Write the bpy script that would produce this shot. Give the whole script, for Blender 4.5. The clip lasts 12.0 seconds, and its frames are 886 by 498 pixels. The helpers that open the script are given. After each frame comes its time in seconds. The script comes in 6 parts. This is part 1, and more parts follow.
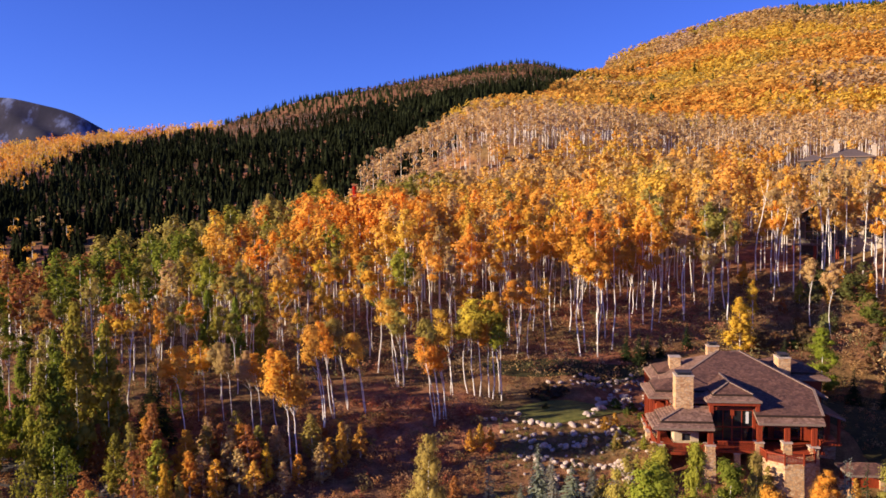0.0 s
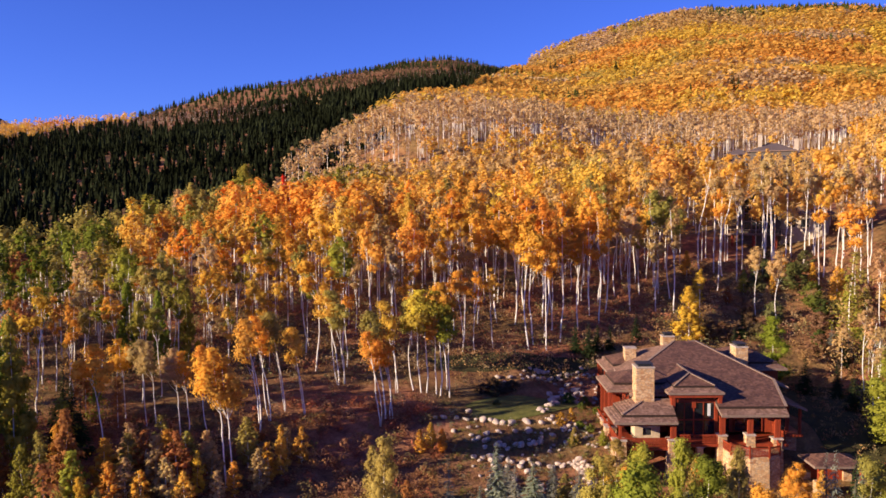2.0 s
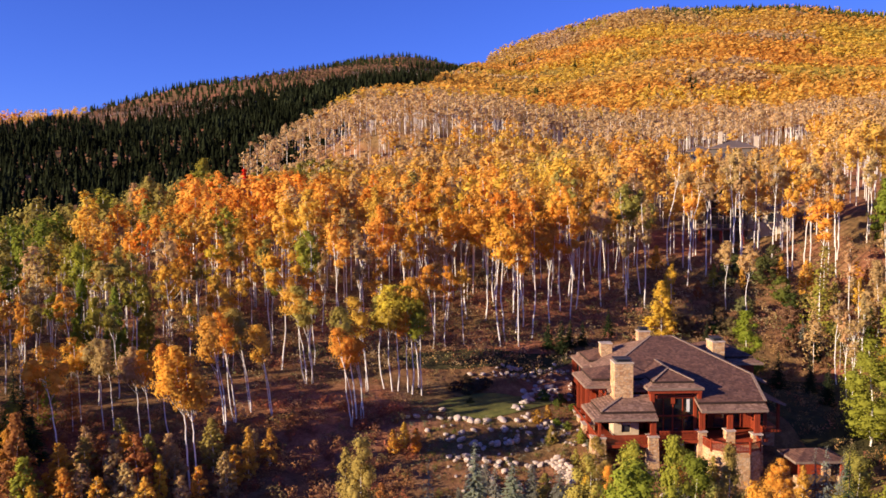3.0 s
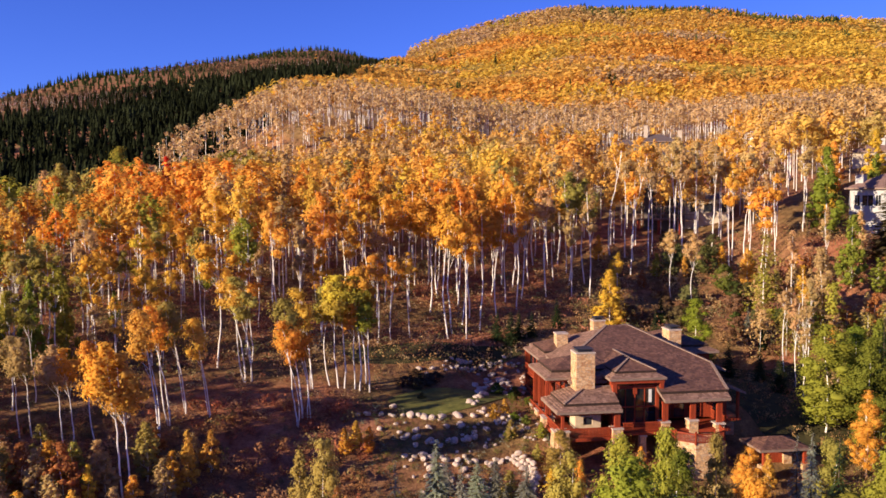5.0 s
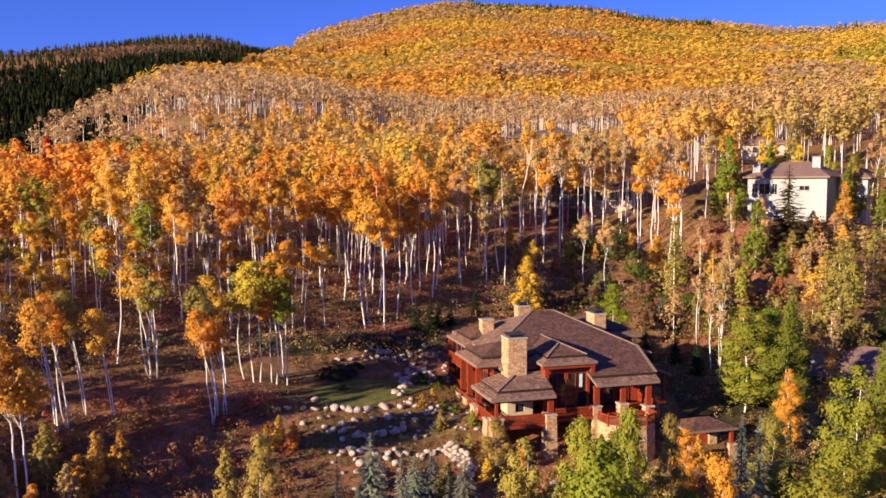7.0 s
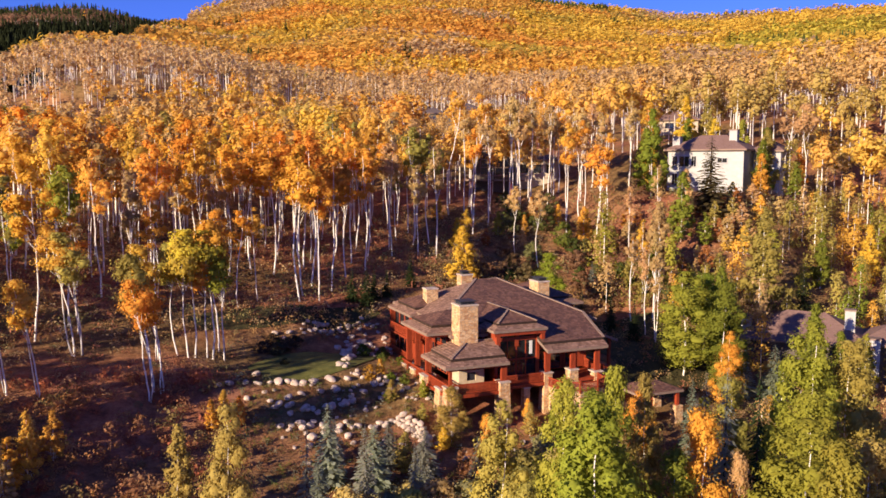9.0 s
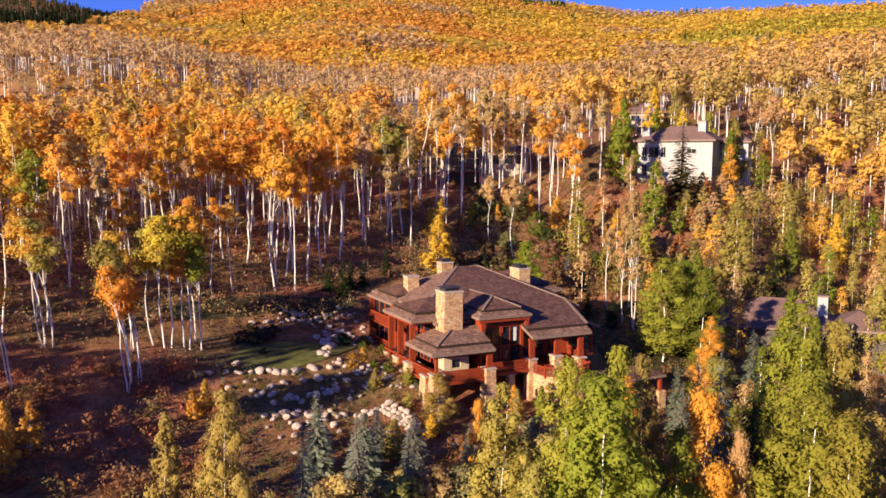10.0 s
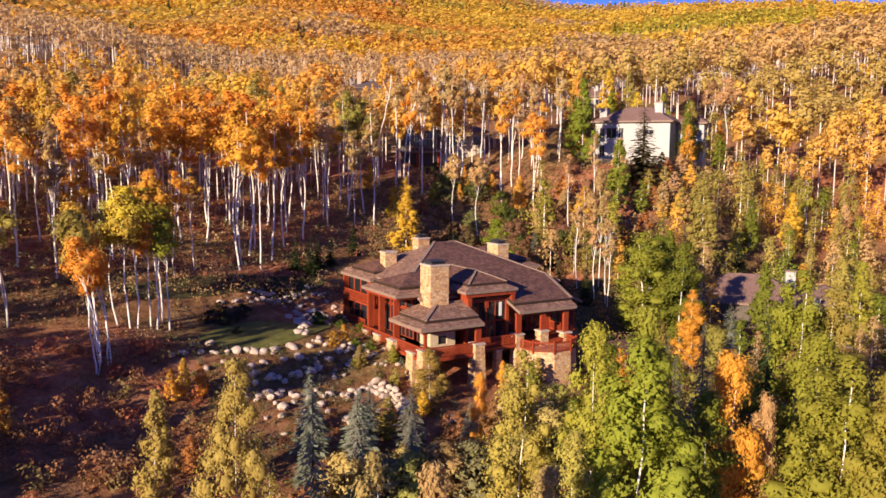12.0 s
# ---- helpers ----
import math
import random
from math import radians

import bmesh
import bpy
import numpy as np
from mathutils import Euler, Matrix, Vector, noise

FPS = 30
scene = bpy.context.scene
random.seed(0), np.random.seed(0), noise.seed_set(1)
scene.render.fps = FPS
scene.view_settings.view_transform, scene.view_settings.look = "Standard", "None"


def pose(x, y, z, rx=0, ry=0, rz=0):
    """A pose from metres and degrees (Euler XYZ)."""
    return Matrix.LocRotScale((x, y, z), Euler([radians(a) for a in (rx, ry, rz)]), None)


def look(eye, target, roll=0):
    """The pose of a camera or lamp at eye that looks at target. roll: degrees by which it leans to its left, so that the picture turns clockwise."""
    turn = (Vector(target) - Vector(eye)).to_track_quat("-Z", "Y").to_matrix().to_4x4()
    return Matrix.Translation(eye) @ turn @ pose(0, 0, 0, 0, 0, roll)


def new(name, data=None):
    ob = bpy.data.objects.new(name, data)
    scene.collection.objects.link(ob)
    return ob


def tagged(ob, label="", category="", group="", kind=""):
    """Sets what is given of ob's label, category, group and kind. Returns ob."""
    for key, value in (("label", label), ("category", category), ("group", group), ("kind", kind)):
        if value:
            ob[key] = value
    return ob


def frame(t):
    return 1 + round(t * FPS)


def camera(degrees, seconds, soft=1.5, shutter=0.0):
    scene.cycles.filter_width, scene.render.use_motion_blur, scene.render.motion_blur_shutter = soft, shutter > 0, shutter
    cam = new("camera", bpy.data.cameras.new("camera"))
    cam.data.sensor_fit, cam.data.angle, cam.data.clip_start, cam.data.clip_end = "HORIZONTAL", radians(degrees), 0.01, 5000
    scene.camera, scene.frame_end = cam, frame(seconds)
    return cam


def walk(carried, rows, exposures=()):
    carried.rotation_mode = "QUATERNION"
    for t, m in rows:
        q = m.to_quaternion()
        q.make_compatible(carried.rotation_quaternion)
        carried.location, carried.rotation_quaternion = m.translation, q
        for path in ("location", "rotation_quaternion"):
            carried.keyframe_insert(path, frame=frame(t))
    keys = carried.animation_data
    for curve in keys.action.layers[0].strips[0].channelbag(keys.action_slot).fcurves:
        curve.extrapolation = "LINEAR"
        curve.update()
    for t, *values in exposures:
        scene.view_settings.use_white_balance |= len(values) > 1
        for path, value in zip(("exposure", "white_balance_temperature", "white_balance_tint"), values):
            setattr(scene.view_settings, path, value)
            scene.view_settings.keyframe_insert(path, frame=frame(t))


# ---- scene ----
cam = camera(57.0, 12.0, soft=1.6)
PATH = [
    (0, (-1.459, -3.233, 29.683), (-1.425, -1.236, 29.568), -0.5),
    (0.5, (-2.219, -1.406, 29.23), (-2.145, 0.589, 29.112), -0.6),
    (1, (-2.968, 0.625, 28.826), (-2.848, 2.618, 28.707), -0.5),
    (1.5, (-3.722, 2.629, 28.331), (-3.548, 4.618, 28.21), -0.4),
    (2, (-4.409, 4.406, 27.933), (-4.184, 6.389, 27.81), -0.4),
    (2.5, (-5.161, 6.27, 27.515), (-4.882, 8.246, 27.389), -0.4),
    (3, (-5.866, 8.019, 27.128), (-5.539, 9.988, 27.0), -0.3),
    (5, (-8.862, 14.386, 25.597), (-8.338, 16.312, 25.46), -0.2),
    (5.5, (-9.596, 15.86, 25.127), (-9.009, 17.767, 24.989), -0.2),
    (6, (-10.327, 17.265, 24.776), (-9.674, 19.15, 24.635), -0.1),
    (6.5, (-11.113, 18.553, 24.377), (-10.392, 20.413, 24.235), -0.0),
    (7, (-11.941, 19.823, 23.965), (-11.155, 21.656, 23.816), 0.1),
    (9, (-15.701, 24.628, 22.041), (-14.696, 26.346, 21.847), 0.3),
    (9.5, (-16.723, 25.778, 21.416), (-15.672, 27.468, 21.216), 0.4),
    (10, (-17.651, 27.034, 20.785), (-16.557, 28.696, 20.583), 0.4),
    (10.5, (-18.539, 28.411, 20.23), (-17.405, 30.046, 20.025), 0.4),
    (11, (-19.367, 29.838, 19.617), (-18.195, 31.446, 19.408), 0.4),
    (11.5, (-20.129, 31.404, 18.899), (-18.924, 32.986, 18.687), 0.5),
    (12, (-20.743, 32.965, 18.31), (-19.508, 34.523, 18.091), 0.6),
]
walk(cam, [(t, look(eye, target, roll)) for t, eye, target, roll in PATH])

# ---- world, sun, exposure ----
SUN_TO = Vector((-0.955, -0.24, 0.29)).normalized()
world = bpy.data.worlds.new("autumn_sky")
scene.world = world
world.use_nodes = True
wn = world.node_tree.nodes
wl = world.node_tree.links
sky = wn.new("ShaderNodeTexSky")
sky.sky_type = "NISHITA"
sky.sun_disc = False
sky.sun_elevation = math.asin(SUN_TO.z)
sky.sun_rotation = math.atan2(SUN_TO.x, SUN_TO.y)
sky.altitude = 2500
sky.air_density = 1.0
sky.dust_density = 2.0
sky.ozone_density = 4.0
deep = wn.new("ShaderNodeMix")
deep.data_type, deep.blend_type = "RGBA", "MULTIPLY"
deep.inputs[0].default_value = 1.0
deep.inputs[7].default_value = (0.41, 0.485, 1.15, 1)
wl.new(sky.outputs[0], deep.inputs[6])
wl.new(deep.outputs[2], wn["Background"].inputs[0])
wn["Background"].inputs[1].default_value = 0.081
sun = new("sun", bpy.data.lights.new("sun", "SUN"))
sun.data.energy = 4.8
sun.data.angle = radians(0.5)
sun.data.color = (1.0, 0.80, 0.58)
sun.matrix_world = look(SUN_TO * 500, (0, 0, 0))
scene.view_settings.exposure = 1.14


# ---- materials ----
def node_material(name):
    mat = bpy.data.materials.new(name)
    mat.use_nodes = True
    nt = mat.node_tree
    return mat, nt, nt.nodes["Principled BSDF"]


def ramp(nt, fac, stops):
    r = nt.nodes.new("ShaderNodeValToRGB")
    while len(r.color_ramp.elements) < len(stops):
        r.color_ramp.elements.new(0.5)
    for e, (p, c) in zip(r.color_ramp.elements, stops):
        e.position, e.color = p, (*c, 1)
    nt.links.new(fac, r.inputs[0])
    return r.outputs[0]


def tex_noise(nt, scale, detail=4.0, rough=0.6, coord="Object", stretch=(1, 1, 1)):
    tc = nt.nodes.new("ShaderNodeTexCoord")
    mp = nt.nodes.new("ShaderNodeMapping")
    mp.inputs["Scale"].default_value = stretch
    n = nt.nodes.new("ShaderNodeTexNoise")
    n.inputs["Scale"].default_value = scale
    n.inputs["Detail"].default_value = detail
    n.inputs["Roughness"].default_value = rough
    nt.links.new(tc.outputs[coord], mp.inputs[0])
    nt.links.new(mp.outputs[0], n.inputs["Vector"])
    return n.outputs[0]


def mix_color(nt, fac, a, b, mode="MIX"):
    m = nt.nodes.new("ShaderNodeMix")
    m.data_type, m.blend_type = "RGBA", mode
    for sock, v in ((m.inputs[0], fac), (m.inputs[6], a), (m.inputs[7], b)):
        if isinstance(v, (int, float)):
            sock.default_value = v
        elif isinstance(v, tuple):
            sock.default_value = (*v, 1)
        else:
            nt.links.new(v, sock)
    return m.outputs[2]


def bump(nt, bsdf, height, strength, dist):
    b = nt.nodes.new("ShaderNodeBump")
    b.inputs["Strength"].default_value = strength
    b.inputs["Distance"].default_value = dist
    nt.links.new(height, b.inputs["Height"])
    nt.links.new(b.outputs[0], bsdf.inputs["Normal"])


def plain(name, stops, scale=2.0, rough=0.8, stretch=(1, 1, 1), relief=0.3, dist=0.03):
    """Rough surface, coloured by noise at two scales."""
    mat, nt, bsdf = node_material(name)
    n = tex_noise(nt, scale, 6, 0.65, "Object", stretch)
    big = tex_noise(nt, scale * 0.13, 3, 0.5)
    col = ramp(nt, n, stops)
    col = mix_color(nt, big, mix_color(nt, 1.0, col, (0.72, 0.72, 0.74), "MULTIPLY"), col)
    nt.links.new(col, bsdf.inputs["Base Color"])
    bsdf.inputs["Roughness"].default_value = rough
    bsdf.inputs["Specular IOR Level"].default_value = 0.25
    bump(nt, bsdf, n, relief, dist)
    return mat


def leaf_material(name, from_attribute):
    """Thin leaves: matt, with light shining through; colour per tree, varied leaf by leaf."""
    mat, nt, bsdf = node_material(name)
    if from_attribute:
        src = nt.nodes.new("ShaderNodeAttribute")
        src.attribute_name = "tint"
        colour = src.outputs["Color"]
    else:
        colour = nt.nodes.new("ShaderNodeObjectInfo").outputs["Color"]
    geo = nt.nodes.new("ShaderNodeNewGeometry")
    vary = ramp(nt, geo.outputs["Random Per Island"], [(0.0, (0.92, 0.90, 0.86)), (0.5, (1.0, 1.0, 1.0)), (1.0, (1.04, 1.05, 1.06))] if from_attribute else [(0.0, (0.84, 0.80, 0.74)), (0.5, (1.0, 1.0, 1.0)), (1.0, (1.06, 1.07, 1.08))])
    colour = mix_color(nt, 1.0, colour, vary, "MULTIPLY")
    dif = nt.nodes.new("ShaderNodeBsdfDiffuse")
    tra = nt.nodes.new("ShaderNodeBsdfTranslucent")
    mx = nt.nodes.new("ShaderNodeMixShader")
    mx.inputs[0].default_value = 0.44
    nt.links.new(colour, dif.inputs[0])
    nt.links.new(colour, tra.inputs[0])
    nt.links.new(dif.outputs[0], mx.inputs[1])
    nt.links.new(tra.outputs[0], mx.inputs[2])
    nt.links.new(mx.outputs[0], nt.nodes["Material Output"].inputs[0])
    nt.nodes.remove(bsdf)
    return mat


def bark_material():
    """Pale aspen bark with dark knots and bands."""
    mat, nt, bsdf = node_material("aspen_bark")
    n = tex_noise(nt, 22, 5, 0.7, "Object", (1, 1, 2.6))
    col = ramp(nt, n, [(0.0, (0.05, 0.045, 0.04)), (0.33, (0.16, 0.13, 0.11)), (0.40, (0.72, 0.65, 0.57)), (0.55, (0.80, 0.75, 0.68)), (1.0, (0.85, 0.81, 0.75))])
    nt.links.new(col, bsdf.inputs["Base Color"])
    bsdf.inputs["Roughness"].default_value = 0.7
    return mat


def ground_material():
    """Dry autumn hillside: brown earth, rusty scrub, straw grass."""
    mat, nt, bsdf = node_material("hillside_ground")
    n1 = tex_noise(nt, 0.55, 8, 0.7, "Object")
    n2 = tex_noise(nt, 0.05, 4, 0.55, "Object")
    n3 = tex_noise(nt, 3.5, 5, 0.7, "Object")
    earth = ramp(nt, n1, [(0.25, (0.075, 0.036, 0.020)), (0.45, (0.27, 0.102, 0.053)), (0.62, (0.39, 0.165, 0.088)), (0.8, (0.48, 0.255, 0.14))])
    grass = ramp(nt, n1, [(0.3, (0.07, 0.045, 0.019)), (0.55, (0.23, 0.135, 0.056)), (0.8, (0.38, 0.245, 0.11))])
    col = mix_color(nt, ramp(nt, n2, [(0.40, (0, 0, 0)), (0.58, (1, 1, 1))]), earth, grass)
    col = mix_color(nt, 0.5, col, ramp(nt, n3, [(0.3, (0.45, 0.45, 0.45)), (0.7, (1.5, 1.5, 1.5))]), "MULTIPLY")
    tc = nt.nodes.new("ShaderNodeTexCoord")
    away = nt.nodes.new("ShaderNodeVectorMath")
    away.operation = "LENGTH"
    nt.links.new(tc.outputs["Object"], away.inputs[0])
    span = nt.nodes.new("ShaderNodeMapRange")
    span.inputs["From Min"].default_value, span.inputs["From Max"].default_value = 300, 560
    nt.links.new(away.outputs["Value"], span.inputs["Value"])
    litter = ramp(nt, n1, [(0.3, (0.28, 0.17, 0.065)), (0.55, (0.44, 0.28, 0.10)), (0.8, (0.54, 0.36, 0.14))])
    split = nt.nodes.new("ShaderNodeSeparateXYZ")
    nt.links.new(tc.outputs["Object"], split.inputs[0])
    across = nt.nodes.new("ShaderNodeMath")
    across.operation, across.inputs[1].default_value = "MULTIPLY_ADD", -0.35
    nt.links.new(split.outputs[1], across.inputs[0])
    nt.links.new(split.outputs[0], across.inputs[2])
    rim = nt.nodes.new("ShaderNodeMapRange")
    rim.inputs["From Min"].default_value, rim.inputs["From Max"].default_value = -165, -115
    nt.links.new(across.outputs[0], rim.inputs["Value"])
    under = nt.nodes.new("ShaderNodeMath")
    under.operation = "MULTIPLY"
    nt.links.new(span.outputs[0], under.inputs[0])
    nt.links.new(rim.outputs[0], under.inputs[1])
    col = mix_color(nt, under.outputs[0], col, litter)
    nt.links.new(col, bsdf.inputs["Base Color"])
    bsdf.inputs["Roughness"].default_value = 0.95
    bsdf.inputs["Specular IOR Level"].default_value = 0.1
    bump(nt, bsdf, n3, 0.9, 0.25)
    return mat


def masonry_material():
    """Irregular buff and rust stone blocks with dark joints."""
    mat, nt, bsdf = node_material("mountain_stone")
    tc = nt.nodes.new("ShaderNodeTexCoord")
    mp = nt.nodes.new("ShaderNodeMapping")
    mp.inputs["Scale"].default_value = (2.6, 2.6, 4.4)
    nt.links.new(tc.outputs["Object"], mp.inputs[0])
    cell = nt.nodes.new("ShaderNodeTexVoronoi")
    cell.inputs["Scale"].default_value = 1.0
    edge = nt.nodes.new("ShaderNodeTexVoronoi")
    edge.feature = "DISTANCE_TO_EDGE"
    edge.inputs["Scale"].default_value = 1.0
    nt.links.new(mp.outputs[0], cell.inputs["Vector"])
    nt.links.new(mp.outputs[0], edge.inputs["Vector"])
    sep = nt.nodes.new("ShaderNodeSeparateColor")
    nt.links.new(cell.outputs["Color"], sep.inputs[0])
    stone = ramp(nt, sep.outputs[0], [(0.0, (0.34, 0.15, 0.065)), (0.2, (0.50, 0.27, 0.12)), (0.5, (0.60, 0.37, 0.175)), (0.8, (0.66, 0.45, 0.25)), (1.0, (0.50, 0.35, 0.23))])
    n = tex_noise(nt, 9, 5, 0.7)
    stone = mix_color(nt, 0.6, stone, ramp(nt, n, [(0.3, (0.6, 0.6, 0.6)), (0.7, (1.25, 1.2, 1.15))]), "MULTIPLY")
    joint = ramp(nt, edge.outputs["Distance"], [(0.02, (0.0, 0.0, 0.0)), (0.09, (1, 1, 1))])
    col = mix_color(nt, joint, (0.34, 0.23, 0.14), stone)
    nt.links.new(col, bsdf.inputs["Base Color"])
    bsdf.inputs["Roughness"].default_value = 0.85
    bump(nt, bsdf, joint, 0.5, 0.04)
    return mat


def shingle_material(name, dark, mid, pale):
    """Weathered cedar shakes in narrow courses."""
    mat, nt, bsdf = node_material(name)
    tc = nt.nodes.new("ShaderNodeTexCoord")
    br = nt.nodes.new("ShaderNodeTexVoronoi")
    mp = nt.nodes.new("ShaderNodeMapping")
    mp.inputs["Scale"].default_value = (3.0, 3.0, 7.0)
    nt.links.new(tc.outputs["Object"], mp.inputs[0])
    nt.links.new(mp.outputs[0], br.inputs["Vector"])
    br.inputs["Scale"].default_value = 1.0
    sep = nt.nodes.new("ShaderNodeSeparateColor")
    nt.links.new(br.outputs["Color"], sep.inputs[0])
    col = ramp(nt, sep.outputs[1], [(0.0, dark), (0.5, mid), (1.0, pale)])
    wv = nt.nodes.new("ShaderNodeTexWave")
    wv.bands_direction = "Z"
    wv.inputs["Scale"].default_value = 3.2
    wv.inputs["Distortion"].default_value = 1.5
    wv.inputs["Detail"].default_value = 2
    nt.links.new(tc.outputs["Object"], wv.inputs["Vector"])
    col = mix_color(nt, 0.45, col, ramp(nt, wv.outputs[0], [(0.1, (0.45, 0.42, 0.42)), (0.5, (1.1, 1.1, 1.1))]), "MULTIPLY")
    big = tex_noise(nt, 0.5, 4, 0.6)
    col = mix_color(nt, 0.7, col, ramp(nt, big, [(0.3, (0.65, 0.62, 0.62)), (0.7, (1.2, 1.15, 1.1))]), "MULTIPLY")
    nt.links.new(col, bsdf.inputs["Base Color"])
    bsdf.inputs["Roughness"].default_value = 0.75
    bump(nt, bsdf, wv.outputs[0], 0.6, 0.05)
    return mat


LEAF = leaf_material("leaf", False)
LEAF_FAR = leaf_material("leaf_woods", True)
BARK = bark_material()
BARK_DARK = plain("spruce_bark", [(0.3, (0.05, 0.035, 0.025)), (0.7, (0.14, 0.10, 0.07))], 3.0, 0.9)
GROUND = ground_material()
STONE = masonry_material()
SHAKES = shingle_material("cedar_shakes", (0.075, 0.032, 0.020), (0.125, 0.056, 0.036), (0.19, 0.095, 0.062))
PALE_SHAKES = shingle_material("silvered_shakes", (0.14, 0.074, 0.048), (0.23, 0.13, 0.088), (0.33, 0.20, 0.14))
RED_WOOD = plain("red_stained_timber", [(0.3, (0.17, 0.026, 0.011)), (0.6, (0.34, 0.056, 0.020)), (0.8, (0.42, 0.088, 0.032))], 2.2, 0.55, (6, 6, 0.6))
FASCIA = plain("weathered_fascia", [(0.3, (0.17, 0.11, 0.085)), (0.7, (0.34, 0.24, 0.18))], 3.0, 0.7, (1, 1, 5))
DARK_METAL = plain("dark_metal", [(0.3, (0.02, 0.022, 0.028)), (0.7, (0.05, 0.05, 0.06))], 4, 0.4)
CREAM = plain("cream_stone", [(0.3, (0.48, 0.36, 0.22)), (0.7, (0.66, 0.54, 0.37))], 3.0, 0.85)
BOULDER = plain("granite_boulder", [(0.25, (0.31, 0.22, 0.17)), (0.5, (0.53, 0.42, 0.34)), (0.75, (0.66, 0.55, 0.47))], 1.6, 0.85, (1, 1, 1), 0.6, 0.08)
LAWN = plain("lawn_grass", [(0.3, (0.08, 0.085, 0.018)), (0.6, (0.17, 0.165, 0.036)), (0.8, (0.25, 0.21, 0.06))], 1.2, 0.95, (1, 1, 1), 0.8, 0.08)
ROUGH_GRASS_AND_SHADE = plain("rough_grass", [(0.3, (0.030, 0.030, 0.010)), (0.6, (0.075, 0.062, 0.020)), (0.8, (0.12, 0.095, 0.035))], 1.1, 0.95, (1, 1, 1), 0.9, 0.12)
STUCCO = plain("white_stucco", [(0.3, (0.40, 0.39, 0.37)), (0.7, (0.50, 0.49, 0.47))], 1.5, 0.85)
TILE_ROOF = plain("brown_roof", [(0.3, (0.15, 0.085, 0.07)), (0.7, (0.27, 0.17, 0.14))], 2.5, 0.8, (1, 1, 4))
GREY_ROOF = plain("grey_roof", [(0.3, (0.085, 0.062, 0.058)), (0.7, (0.17, 0.125, 0.115))], 2.5, 0.8, (1, 1, 4))
GREY_WALL = plain("grey_timber", [(0.3, (0.085, 0.068, 0.055)), (0.7, (0.17, 0.14, 0.115))], 2.0, 0.8, (1, 1, 4))
TAN_WALL = plain("tan_render", [(0.3, (0.42, 0.34, 0.25)), (0.7, (0.56, 0.47, 0.36))], 1.5, 0.85)
PALE_PANEL = plain("pale_linen", [(0.3, (0.62, 0.63, 0.62)), (0.7, (0.78, 0.78, 0.76))], 3.0, 0.9)
# Near-black edge of the upper roof courses: a painted shadow line.
STEP_SHADE = plain("dark_stained_wood", [(0.3, (0.025, 0.014, 0.010)), (0.7, (0.06, 0.035, 0.025))], 3.0, 0.7)
ASPHALT = plain("road_gravel", [(0.3, (0.05, 0.045, 0.045)), (0.7, (0.10, 0.09, 0.085))], 2.0, 0.9)
GLASS, gnt, gbsdf = node_material("dark_window_glass")
gbsdf.inputs["Base Color"].default_value = (0.015, 0.018, 0.022, 1)
gbsdf.inputs["Roughness"].default_value = 0.08
gbsdf.inputs["Specular IOR Level"].default_value = 0.8


# ---- land ----
def smooth(a, b, x):
    k = np.clip((np.asarray(x, float) - a) / (b - a), 0, 1)
    return k * k * (3 - 2 * k)


def soft_interp(x, xs, ys, w):
    x = np.asarray(x, float)
    return sum(np.interp(x + d * w, xs, ys) for d in (-1, -0.5, 0, 0.5, 1)) / 5


SLOPE_Y = (-400, 0, 40, 70, 85, 92, 99, 103, 107, 114, 130, 150, 170, 260)
SLOPE_Z = (-30, -15, -12.5, -9.5, -7, -5.5, -3.9, -2.1, -0.6, 0.9, 3.6, 8, 13, 34)


def wave(x, y, s, seed):
    return (np.sin(x / s + seed) * np.cos(y / (s * 1.13) + 1.7 * seed) + 0.5 * np.sin((x * 0.6 + y) / (s * 0.53) + 2.1 * seed)) / 1.5


def crest(az):
    """Height of the aspen mountain's skyline ground by bearing, in degrees."""
    up = soft_interp(az, (-20, 0, 8, 10.6, 11.7, 13.3, 14.8, 16.8, 18.4, 19.7, 22.2, 24.5, 27, 30, 32.4, 36, 39.5, 43, 46, 50, 54, 59, 64, 75, 100),
                     (5.0, 7.6, 9.0, 9.35, 9.5, 9.75, 10.3, 10.9, 11.25, 11.65, 12.0, 12.05, 11.95, 11.75, 11.5, 10.85, 10.35, 9.85, 9.5, 9.45, 9.6, 9.4, 9.0, 8.7, 7), 0.6)
    return 22 + 1150 * np.tan(np.radians(up))


